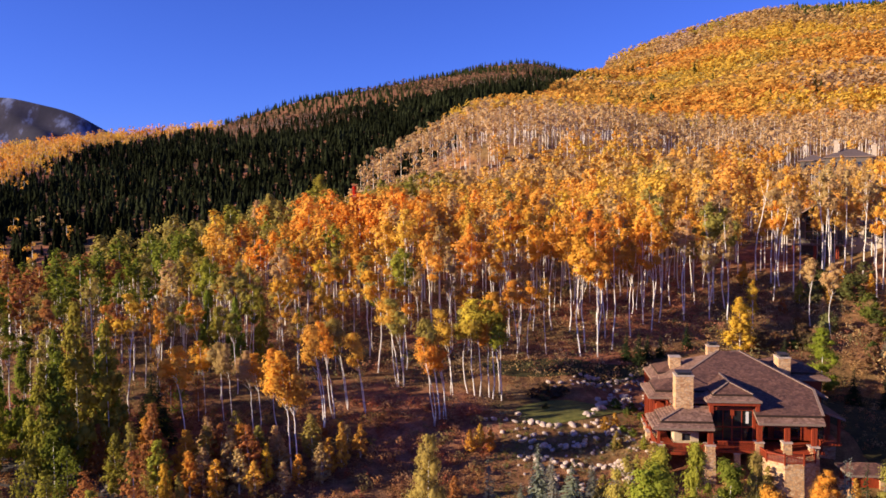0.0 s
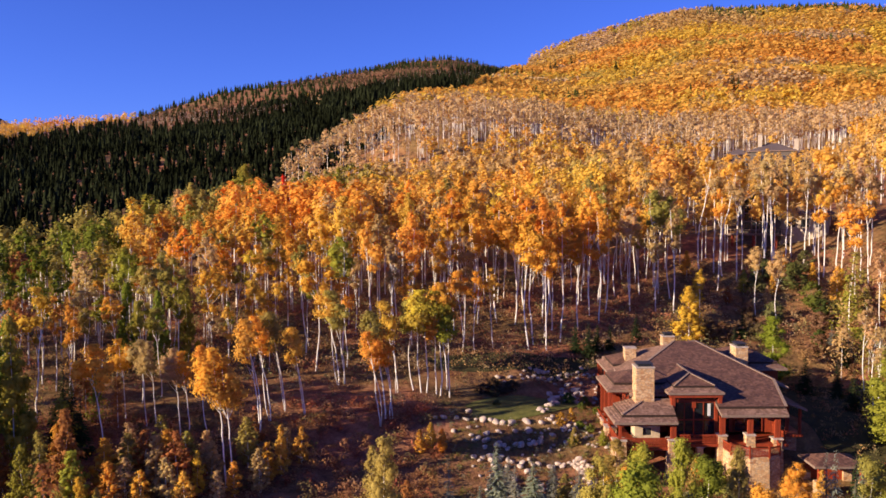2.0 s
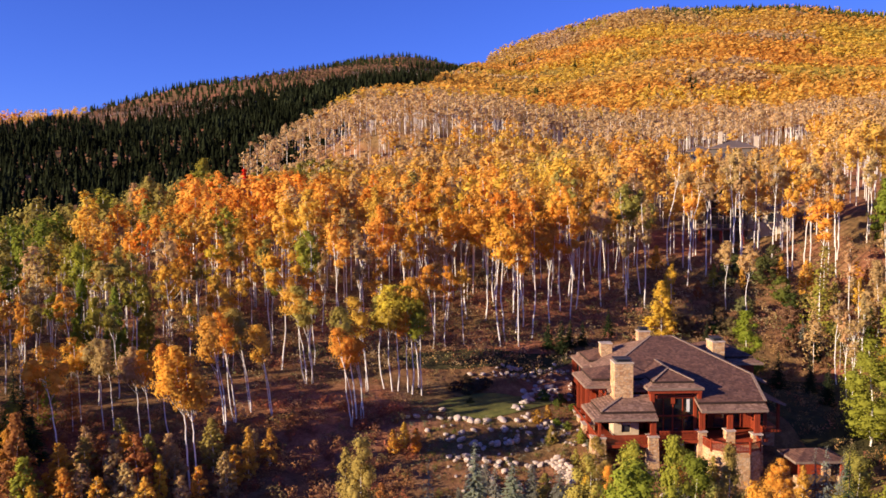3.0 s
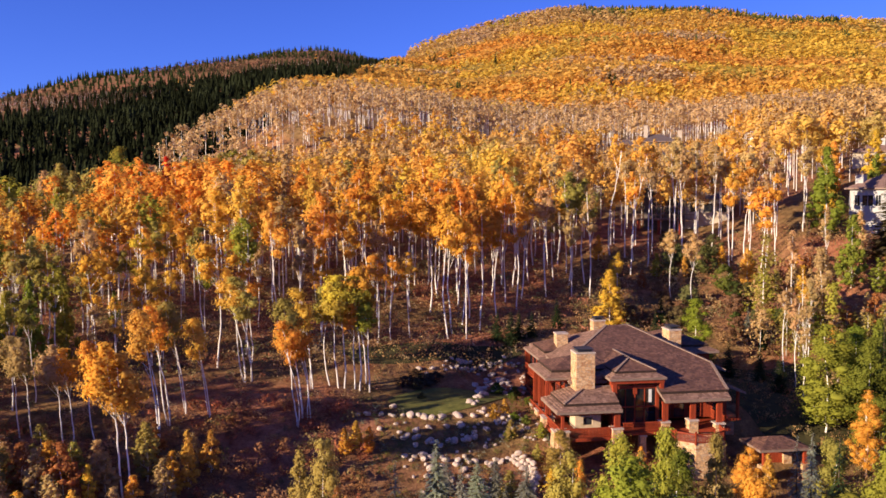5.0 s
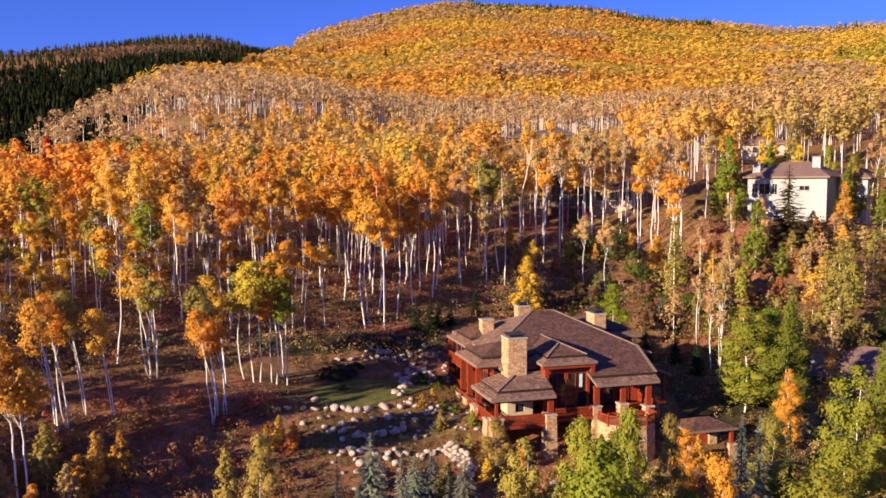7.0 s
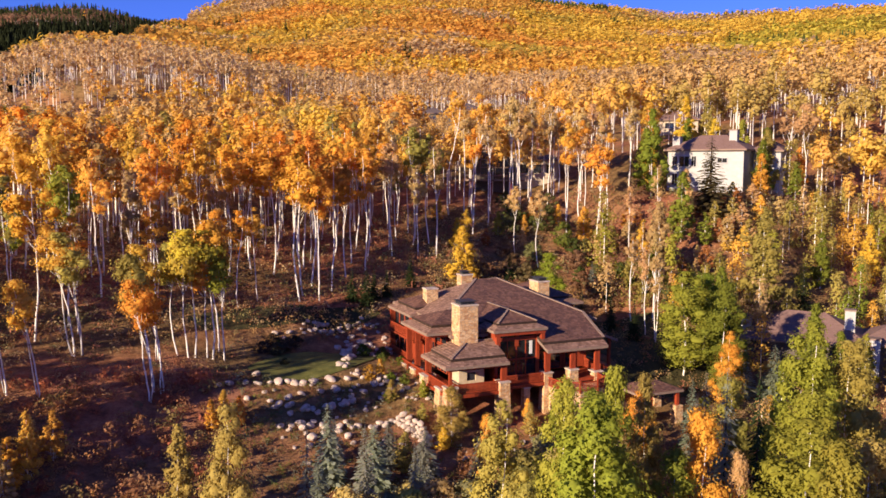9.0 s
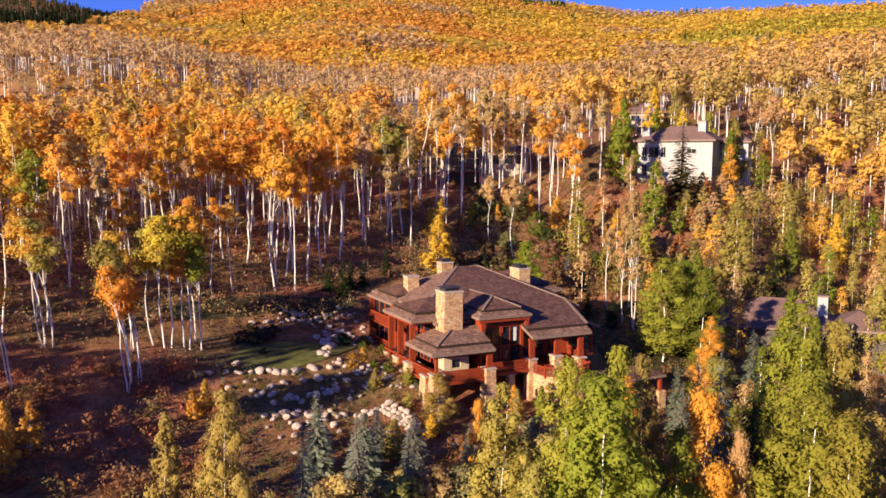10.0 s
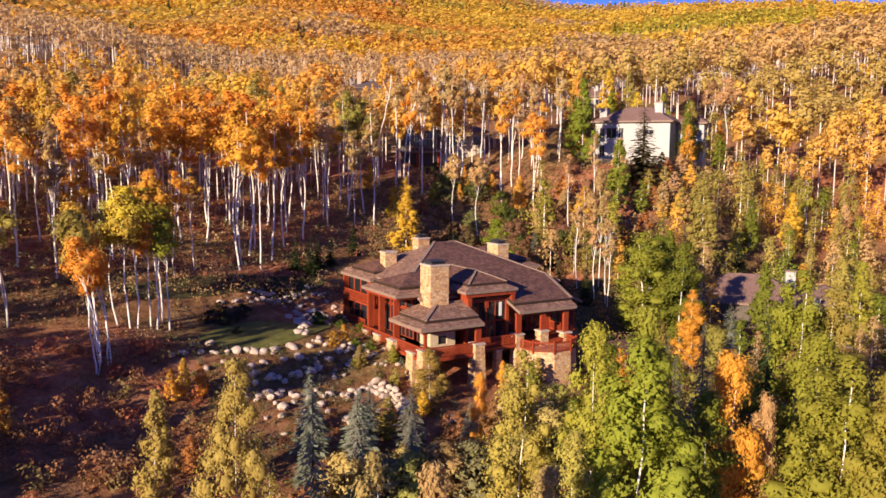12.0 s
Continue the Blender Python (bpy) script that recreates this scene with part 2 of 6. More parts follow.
def land(x, y):
    """Height of the ground."""
    x, y = np.asarray(x, float), np.asarray(y, float)
    r = np.hypot(x, y)
    az = np.degrees(np.arctan2(x, y))
    near = soft_interp(y, SLOPE_Y, SLOPE_Z, 3.0)
    near = near + 2.3 * (1 - smooth(-15, 5, x)) * (1 - smooth(95, 112, y)) * smooth(60, 90, y)
    base = 37 + 0.5 * (np.clip(az, -40, 60) - 25)
    climb = np.clip((r - 330) / 820, 0, 1.4)
    hill = np.where(r < 330, base + (r - 330) * 0.15, base + (crest(az) - base) * np.minimum(climb, 2.0 - climb).clip(0) ** 1.4)
    hill = hill + 7.0 * wave(x, y, 78, 1.0) * smooth(400, 600, r) * (1 - smooth(950, 1150, r)) + 3.0 * wave(x, y, 37, 6.0) * smooth(400, 600, r) + 1.0 * wave(x, y, 22, 2.0) * smooth(250, 400, r)
    z = near + (hill - near) * smooth(140, 260, r) * smooth(60, 130, y + 0.8 * np.abs(x))
    z = z + 12 * np.exp(-(((x - 116) / 24) ** 2 + ((y - 142) / 24) ** 2))
    z = z + 4 * smooth(40, 80, x) * smooth(132, 158, y) * (1 - smooth(200, 300, r))
    z = z + 7 * np.exp(-(((x + 32) / 30) ** 2 + ((y - 215) / 42) ** 2))
    z = z + 6 * np.exp(-(((x - 97) / 13) ** 2 + ((y - 125) / 12) ** 2)) - 2.5 * np.exp(-(((x - 81) / 13) ** 2 + ((y - 168) / 9) ** 2))
    # valley to the side of the spur, and the spruce hill beyond it
    edge = -70 + (y - 150) * 0.35
    off = np.clip(edge - x, 0, None)
    z = z - np.minimum(0.42 * off * smooth(0, 40, off), 60) * smooth(60, 150, y)
    low = np.interp(az, (-60, -30, -20, -8, 3, 12), (-20, -8, 4, 24, 55, 60))
    top = np.interp(az, (-60, -40, -28, -21, -15, -9, -6, 0, 3.4, 7, 10, 14), (1.4, 2.3, 2.9, 4.1, 5.2, 6.8, 7.4, 8.5, 9.1, 9.35, 9.45, 9.0))
    far = np.interp(az, (-60, -28, -15, -6, 3.4, 14), (900, 900, 1100, 1250, 1450, 1500))
    rise = np.clip((r - 400) / (far - 400), 0, 1.6)
    opp = low + (30 + far * np.tan(np.radians(top)) - low) * np.minimum(rise, 2 - rise) ** 1.05 - np.clip(400 - r, 0, None) * 0.5
    opp = opp + 5.0 * wave(x, y, 75, 3.0) * smooth(500, 700, r)
    z = z + np.clip(opp - z, 0, None) * (1 - smooth(6, 26, az))
    # lawn terrace, level ground behind the boulders, and the house platform
    lawn = np.exp(-((((x - 18) / 11.5) ** 2 + ((y - 114) / 7.0) ** 2) ** 2))
    z = z + (-0.55 - z) * lawn
    pad = smooth(20, 27, x) * (1 - smooth(66, 80, x)) * smooth(96, 103, y) * (1 - smooth(121, 132, y))
    z = z + (-1.2 - 0.05 * np.clip(x - 50, 0, 30) - z) * pad * 0.85
    shelf = np.exp(-((((x - 113) / 15) ** 2 + ((y - 139) / 15) ** 2) ** 2))
    z = z + (17.6 - z) * shelf
    z = z + 0.25 * wave(x, y, 5.5, 4.0) + 0.12 * wave(x, y, 2.3, 5.0)
    return z


def height(x, y):
    return float(land(x, y))


def mesh_object(name, verts, faces, mats, smooth_shade=False, parent=None, label="", tint=None, mat_index=None):
    """A mesh from numpy arrays; faces all of one size."""
    verts, faces = np.asarray(verts, np.float32), np.asarray(faces, np.int32)
    me = bpy.data.meshes.new(name)
    n = faces.shape[1]
    me.vertices.add(len(verts))
    me.vertices.foreach_set("co", verts.ravel())
    me.loops.add(faces.size)
    me.loops.foreach_set("vertex_index", faces.ravel())
    me.polygons.add(len(faces))
    me.polygons.foreach_set("loop_start", np.arange(0, faces.size, n, dtype=np.int32))
    me.polygons.foreach_set("loop_total", np.full(len(faces), n, np.int32))
    if mat_index is not None:
        me.polygons.foreach_set("material_index", np.asarray(mat_index, np.int32))
    me.polygons.foreach_set("use_smooth", np.full(len(faces), smooth_shade, bool))
    for m in mats:
        me.materials.append(m)
    if tint is not None:
        a = me.attributes.new("tint", "FLOAT_COLOR", "POINT")
        rgba = np.ones((len(verts), 4), np.float32)
        rgba[:, :3] = tint
        a.data.foreach_set("color", rgba.ravel())
    me.update(calc_edges=True)
    ob = new(name, me)
    if parent:
        ob.parent = parent
    if label:
        ob["label"] = label
    return ob


def part(name, bm, material, parent, label="", smooth_shade=False, edge=None):
    """Links a bmesh as one mesh object under a thing or a part."""
    me = bpy.data.meshes.new(name)
    bmesh.ops.recalc_face_normals(bm, faces=bm.faces[:])
    bm.to_mesh(me)
    bm.free()
    me.materials.append(material)
    if edge:
        me.materials.append(edge)
    if smooth_shade:
        for p in me.polygons:
            p.use_smooth = True
    ob = new(name, me)
    if parent:
        ob.parent = parent
    if label:
        ob["label"] = label
    return ob


def ground_sheet():
    angles = np.concatenate([np.arange(-180, -40, 6.0), np.arange(-40, 75, 0.42), np.arange(75, 180, 6.0)])
    rings = np.concatenate([[0.05], np.geomspace(8, 75, 28), np.arange(76, 160, 0.9), np.geomspace(161, 1700, 130), [2300, 3200, 4600]])
    a = np.radians(angles)
    X, Y = np.outer(rings, np.sin(a)), np.outer(rings, np.cos(a))
    Z = land(X, Y)
    Z[-3:] = np.minimum(Z[-3:], 60) - np.array([[10], [30], [60]])
    nr, na = X.shape
    idx = np.arange(nr * na).reshape(nr, na)
    nxt = np.roll(idx, -1, axis=1)
    faces = np.stack([idx[:-1], idx[1:], nxt[1:], nxt[:-1]], -1).reshape(-1, 4)
    ob = mesh_object("ground", np.stack([X, Y, Z], -1).reshape(-1, 3), faces, [GROUND], True)
    tagged(ob, "brown autumn hillside with dry scrub and straw grass", "ground", kind="structure")


ground_sheet()


# ---- trees ----
RNG = np.random.default_rng(7)
ORANGE, AMBER, GOLD, YELLOW = (0.79, 0.345, 0.055), (0.78, 0.405, 0.068), (0.75, 0.445, 0.085), (0.76, 0.51, 0.068)
OLIVE, LIME, GREEN, TAN, RUST = (0.40, 0.325, 0.085), (0.35, 0.325, 0.052), (0.21, 0.24, 0.036), (0.56, 0.375, 0.165), (0.40, 0.17, 0.06)
SPRUCE, BLUE_SPRUCE = (0.055, 0.075, 0.030), (0.32, 0.335, 0.25)


def leaf_bits(centres, size, rng, facing, jitter=0.2):
    """One small leaf spray at each centre, turned roughly outwards from its clump."""
    n = len(centres)
    nrm = facing + rng.normal(size=(n, 3)) * jitter
    nrm /= np.linalg.norm(nrm, axis=1, keepdims=True) + 1e-9
    a = np.cross(nrm, rng.normal(size=(n, 3)))
    a /= np.linalg.norm(a, axis=1, keepdims=True) + 1e-9
    b = np.cross(nrm, a)
    s = size * rng.uniform(0.6, 1.35, (n, 1))
    v = np.stack([centres - a * s * 0.55 - b * s * 0.35, centres + a * s * 0.65, centres - a * s * 0.35 + b * s * 0.6], 1)
    return v.reshape(-1, 3), np.arange(n * 3).reshape(-1, 3)


def unit(v):
    return v / (np.linalg.norm(v, axis=1, keepdims=True) + 1e-9)


def crown_points(n, clumps, rng, bottom, top, width, shape, tight=1.0):
    """Leaf centres in clumps along the limbs of a crown, for a tree of height 1."""
    k = rng.uniform(0, 1, clumps)
    prof = shape(k)
    ang = rng.uniform(0, 2 * np.pi, clumps)
    rad = width * prof * np.sqrt(rng.uniform(0.1, 1.0, clumps))
    c = np.stack([rad * np.cos(ang), rad * np.sin(ang), bottom + (top - bottom) * k], 1)
    which = rng.integers(0, clumps, n)
    mass = tight * width * (0.20 + 0.22 * prof) * 0.86
    spread = tight * width * (0.20 + 0.22 * prof[which])[:, None]
    away = rng.normal(size=(n, 3))
    p = c[which] + away * spread * np.array([0.75, 0.75, 0.62])
    p[:, 2] = np.clip(p[:, 2], bottom * 0.9, top + 0.01)
    axis = p.copy()
    axis[:, 2] = (p[:, 2] - (bottom + 0.4 * (top - bottom))) * width / (top - bottom)
    facing = unit(away) * 0.7 + unit(axis) * 0.7 + np.array([0, 0, 0.2])
    return p, c, unit(facing), mass


def tube(path, radii, sides):
    """A tapered tube along a path."""
    path = np.asarray(path, float)
    ring = np.linspace(0, 2 * np.pi, sides, endpoint=False)
    v = np.concatenate([np.stack([p[0] + r * np.cos(ring), p[1] + r * np.sin(ring), np.full(sides, p[2])], 1) for p, r in zip(path, radii)])
    f = []
    for i in range(len(path) - 1):
        for j in range(sides):
            k = (j + 1) % sides
            f.append((i * sides + j, i * sides + k, (i + 1) * sides + k))
            f.append((i * sides + j, (i + 1) * sides + k, (i + 1) * sides + j))
    return v, np.array(f)


def join(pieces):
    vs, fs, base = [], [], 0
    for v, f in pieces:
        vs.append(v)
        fs.append(f + base)
        base += len(v)
    return np.concatenate(vs), np.concatenate(fs)


def stem(rng, lean, base_r, sides, limbs, centres, start, stems=1):
    """Trunk of height 1, forked low if stems > 1, with limbs that grow out of its bark to the crown's clumps."""
    rings = 13
    bend = rng.normal(size=2) * 0.016
    kink = np.concatenate([[[0, 0]], rng.normal(size=(rings - 1, 2)) * 0.004]).cumsum(0)
    zs = np.linspace(0, 0.93, rings)
    path = np.stack([lean * zs ** 1.4 + bend[0] * np.sin(zs * 5) + kink[:, 0], bend[1] * np.sin(zs * 4 + 1) + kink[:, 1], zs], 1)
    v, f = tube(path, base_r * (1 - 0.8 * zs), sides)
    vs, fs, base = [v], [f], len(v)

    def grow(i, j, way, radii):
        """A branch of three sides from the trunk's ring i along a way."""
        nonlocal base
        tv, tf = tube(way, radii, 3)
        root = np.array([i * sides + j, i * sides + (j + 1) % sides, i * sides + (j + 2) % sides])
        tf = tf.astype(int)
        vs.append(tv[3:])
        fs.append(np.where(tf < 3, root[np.clip(tf, 0, 2)], tf - 3 + base))
        base += len(tv) - 3

    for k in range(1, stems):
        a = rng.uniform(0, 2 * np.pi)
        foot = np.array([np.cos(a), np.sin(a), 0]) * rng.uniform(0.02, 0.06)
        join_at = np.array([lean * 0.6, 0, 0.0]) + np.array([foot[0] * -0.15, foot[1] * -0.15, rng.uniform(0.66, 0.8)])
        side = rng.normal(size=2) * 0.018
        mids = [foot * (1 - q) + join_at * q + np.array([side[0] * np.sin(q * 4), side[1] * np.sin(q * 3), 0]) for q in np.linspace(0, 1, 7)]
        mids[0] = path[0] * 0.5 + foot * 0.5
        grow(0, int(a / (2 * np.pi) * sides) % sides, [path[0]] + mids, base_r * np.concatenate([[0.9], 0.95 - 0.55 * np.linspace(0, 1, 7)]))
    for c in centres[:limbs]:
        z0 = max(start, c[2] - rng.uniform(0.08, 0.2))
        i = int(np.clip(round(z0 / 0.93 * (rings - 1)), 1, rings - 2))
        j = int(np.arctan2(c[1] - path[i, 1], c[0] - path[i, 0]) / (2 * np.pi) * sides) % sides
        mid = (path[i] + c) / 2 + np.array([0, 0, -0.01])
        grow(i, j, [path[i], mid, c], [base_r * 0.38, base_r * 0.26, base_r * 0.1])
    return np.concatenate(vs), np.concatenate(fs)


G = (1 + 5 ** 0.5) / 2
ICO_V = unit(np.array([(-1, G, 0), (1, G, 0), (-1, -G, 0), (1, -G, 0), (0, -1, G), (0, 1, G), (0, -1, -G), (0, 1, -G), (G, 0, -1), (G, 0, 1), (-G, 0, -1), (-G, 0, 1)], float))
ICO_F = np.array([(0, 11, 5), (0, 5, 1), (0, 1, 7), (0, 7, 10), (0, 10, 11), (1, 5, 9), (5, 11, 4), (11, 10, 2), (10, 7, 6), (7, 1, 8), (3, 9, 4), (3, 4, 2), (3, 2, 6), (3, 6, 8), (3, 8, 9), (4, 9, 5), (2, 4, 11), (6, 2, 10), (8, 6, 7), (9, 8, 1)])


def puffs(centres, radii, rng, rough=0.24, flat=0.82):
    """Dense leaf masses, one uneven lump at each centre."""
    n = len(centres)
    spin = rng.uniform(0, 2 * np.pi, n)
    c, sn = np.cos(spin)[:, None], np.sin(spin)[:, None]
    k = np.asarray(radii).reshape(-1, 1) * (1 + rng.uniform(-rough, rough, (n, 12)))
    v = np.stack([(ICO_V[None, :, 0] * c - ICO_V[None, :, 1] * sn) * k, (ICO_V[None, :, 0] * sn + ICO_V[None, :, 1] * c) * k, ICO_V[None, :, 2] * k * flat], -1) + centres[:, None]
    return v.reshape(-1, 3), (ICO_F[None] + (np.arange(n) * 12)[:, None, None]).reshape(-1, 3)


def puff_crown(width, bottom, clumps, bits, leaf, dense=1.0):
    """A crown of leaf masses in tiers round the trunk, with loose sprays over them, for woods at middle distance."""
    def model(rng):
        k = (np.arange(clumps) + rng.uniform(0, 1, clumps)) / clumps
        prof = ROUND(k)
        a = np.arange(clumps) * 2.4 + rng.uniform(-0.5, 0.5, clumps)
        d = width * prof * rng.uniform(0.2, 0.95, clumps)
        c = np.stack([d * np.cos(a), d * np.sin(a), bottom + (0.94 - bottom) * k], 1)
        rad = dense * width * (0.19 + 0.14 * prof) * rng.uniform(0.75, 1.2, clumps)
        which = rng.integers(0, clumps, bits)
        away = unit(rng.normal(size=(bits, 3)))
        p = c[which] + away * (rad[which] * rng.uniform(0.8, 1.8, bits) / dense)[:, None] * np.array([1, 1, 0.9])
        whole = unit((p - np.array([0, 0, bottom + 0.35 * (1 - bottom)])) / np.array([1, 1, 1.3]))
        return join([puffs(c, 0.72 * rad, rng, 0.45), leaf_bits(p, leaf, rng, unit(0.35 * away + 0.75 * whole + np.array([0, 0, 0.12])), 0.2)])
    return model


def far_crown(wide, bits, leaf):
    """A soft leafy crown of loose sprays that lie open to the sky, for woods far off."""
    def model(rng):
        a = rng.uniform(0, 2 * np.pi, bits)
        z = 0.18 + 0.8 * (np.arange(bits) + rng.uniform(0, 1, bits)) / bits
        d = wide * np.sqrt(np.clip(1 - ((z - 0.5) / 0.55) ** 2, 0.05, 1)) * np.sqrt(rng.uniform(0.15, 1, bits))
        c = np.stack([d * np.cos(a), d * np.sin(a), z], 1)
        out = unit(np.stack([0.55 * np.cos(a), 0.55 * np.sin(a), 0.45 + 0.7 * (z - 0.4)], 1))
        return leaf_bits(c, leaf, rng, out, 0.22)
    return model


def far_spruce(rng, tiers=5, points=5):
    """A ragged cone of drooping tiers, for spruces across the valley."""
    v, f = [], []
    for k in range(tiers):
        z0, z1 = 0.02 + 0.19 * k, min(1.0, 0.36 + 0.19 * k)
        w = 0.23 * (1.02 - z0) ** 0.85
        base = len(v)
        v.append((0, 0, z1))
        for j in range(points):
            a = 2 * np.pi * (j + rng.uniform(-0.3, 0.3)) / points
            q = w * rng.uniform(0.6, 1.2)
            v.append((q * np.cos(a), q * np.sin(a), z0 + rng.uniform(-0.03, 0.05)))
        f += [(base, base + 1 + j, base + 1 + (j + 1) % points) for j in range(points)]
    return np.array(v), np.array(f)


ROUND = lambda k: np.clip(np.sin(np.pi * np.clip(k * 0.86 + 0.12, 0, 1)), 0.12, 1)
POINTED = lambda k: np.clip(1.05 * np.minimum(1, (1 - k) * 1.9 + 0.05) * np.clip(k * 3 + 0.45, 0, 1), 0.06, 1)
OVAL = lambda k: np.clip(np.clip(k * 2.6 + 0.5, 0, 1) * np.clip((1.06 - k) * 1.75, 0, 1) ** 0.8, 0.07, 1)
LOW_CONE = lambda k: np.clip(1.15 * (1 - k) ** 0.75 * np.clip(k * 6 + 0.35, 0, 1), 0.07, 1)


def tree_meshes(kind, count, leaves, leaf, clumps, bottom, width, shape, r0, limbs, seed, lean=0.0, stems=1, tight=1.0):
    made = []
    for i in range(count):
        rng = np.random.default_rng(seed + i)
        pts, cen, out, mass = crown_points(leaves, clumps, rng, bottom, 1.0, width * rng.uniform(0.85, 1.15), shape, tight)
        pts[:, 0] += lean * np.clip(pts[:, 2], 0, 1) ** 1.4
        cen[:, 0] += lean * np.clip(cen[:, 2], 0, 1) ** 1.4
        made.append((join([puffs(cen, mass, rng), leaf_bits(pts, leaf, rng, out)]), stem(rng, lean, r0, 5, limbs, cen[np.argsort(cen[:, 2])], bottom * 0.8, stems)))
    return made


def spruce_mesh(rng, tiers, per_tier, width, needle):
    """Drooping tiers of needled boughs round a straight trunk."""
    pts = []
    for k in range(tiers):
        h = 0.06 + 0.93 * k / tiers
        w = width * (1 - h) ** 0.9 + 0.012
        for j in range(max(4, int(per_tier * (1 - 0.6 * h)))):
            a = rng.uniform(0, 2 * np.pi)
            ln = w * rng.uniform(0.65, 1.12)
            z = h + rng.normal() * 0.012
            for q in (0.3, 0.62, 0.92):
                pts.append((np.cos(a) * ln * q, np.sin(a) * ln * q, z - 0.22 * ln * q + rng.normal() * 0.006))
    pts = np.array(pts)
    n = len(pts)
    out = pts.copy()
    out[:, 2] = 0
    d = out / (np.linalg.norm(out, axis=1, keepdims=True) + 1e-6)
    d[:, 2] = -0.35
    side = np.cross(d, (0, 0, 1.0)) + rng.normal(size=(n, 3)) * 0.25
    s = needle * rng.uniform(0.7, 1.3, (n, 1)) * (1.15 - pts[:, 2:3])
    v = np.stack([pts - d * s, pts - side * s * 0.55, pts + d * s * 1.1, pts + side * s * 0.55], 1).reshape(-1, 3)
    return v, np.arange(n * 4).reshape(-1, 4)


def shared(name, vf, mat, smooth_shade=False):
    ob = mesh_object(name, vf[0], vf[1], [mat], smooth_shade)
    me = ob.data
    bpy.data.objects.remove(ob)
    return me


ASPEN = [(shared("crown", c, LEAF, True), shared("trunk", s, BARK, True)) for c, s in tree_meshes("aspen", 8, 2500, 0.0165, 20, 0.64, 0.138, ROUND, 0.0076, 12, 100, -0.07, 1, 0.85)]
TALL = [(shared("crown", c, LEAF, True), shared("trunk", s, BARK, True)) for n, low, wide, seed in ((1500, 0.66, 0.112, 500), (1350, 0.60, 0.122, 540), (800, 0.58, 0.105, 580)) for c, s in tree_meshes("aspen", 4, n, 0.0158, 15, low, wide, ROUND, 0.0069, 10, seed, 0.0, 1, 0.80)]
HIGH = [(shared("crown", c, LEAF, True), shared("trunk", s, BARK, True)) for c, s in tree_meshes("aspen", 4, 900, 0.0158, 11, 0.74, 0.092, ROUND, 0.0068, 8, 620, 0.0, 1, 0.8)]
ASPEN_LEAN = [(shared("crown", c, LEAF, True), shared("trunk", s, BARK, True)) for c, s in tree_meshes("aspen", 4, 2300, 0.0165, 17, 0.62, 0.136, ROUND, 0.0076, 8, 150, -0.15, 2, 0.90)]
YOUNG = [(shared("crown", c, LEAF, True), shared("trunk", s, BARK, True)) for c, s in tree_meshes("young", 6, 3200, 0.0215, 80, 0.08, 0.20, LOW_CONE, 0.0065, 20, 200, 0.0, 1, 0.62)]
POPLAR = [(shared("crown", c, LEAF, True), shared("trunk", s, BARK, True)) for c, s in tree_meshes("poplar", 5, 10500, 0.0125, 54, 0.10, 0.21, OVAL, 0.0060, 16, 900, 0.0, 1, 0.66)]
MOUND = [(shared("foliage", c, LEAF, True), shared("stem", s, BARK_DARK, True)) for c, s in tree_meshes("mound", 4, 1900, 0.050, 34, 0.06, 0.50, ROUND, 0.012, 24, 1300, 0.0, 1, 0.6)]
SPARSE = [(shared("crown", c, LEAF, True), shared("trunk", s, BARK, True)) for c, s in tree_meshes("sapling", 5, 1500, 0.024, 60, 0.08, 0.20, POINTED, 0.007, 30, 700, 0.0, 2, 0.75)]
SPRUCES = [(shared("crown", spruce_mesh(np.random.default_rng(300 + i), 26, 26, 0.17 + 0.02 * i, 0.032), LEAF), shared("trunk", tube([(0, 0, 0), (0, 0, 0.5), (0, 0, 0.97)], (0.014, 0.009, 0.002), 5), BARK_DARK)) for i in range(3)]


def plant(kinds, name, crown_name, x, y, h, colour, label, category, group="", wide=1.0, turn=None, sink=0.1):
    """A tree or bush of height h on the ground, with trunk and crown as its parts."""
    crown_me, trunk_me = kinds[int(RNG.integers(len(kinds)))]
    root = new(name)
    root.empty_display_size = 0.3
    a = RNG.uniform(0, 360) if turn is None else turn
    root.matrix_world = Matrix.LocRotScale((x, y, height(x, y) - sink), Euler((0, 0, radians(a))), (h * wide, h * wide, h))
    crown = new(crown_name, crown_me)
    trunk = new(trunk_me.name.split(".")[0], trunk_me)
    j = RNG.uniform(0.8, 1.12)
    crown.color = (colour[0] * j, colour[1] * j * RNG.uniform(0.9, 1.1), colour[2] * j, 1)
    for ob in (crown, trunk):
        ob.parent = root
    tagged(root, label, category, group)
    return root


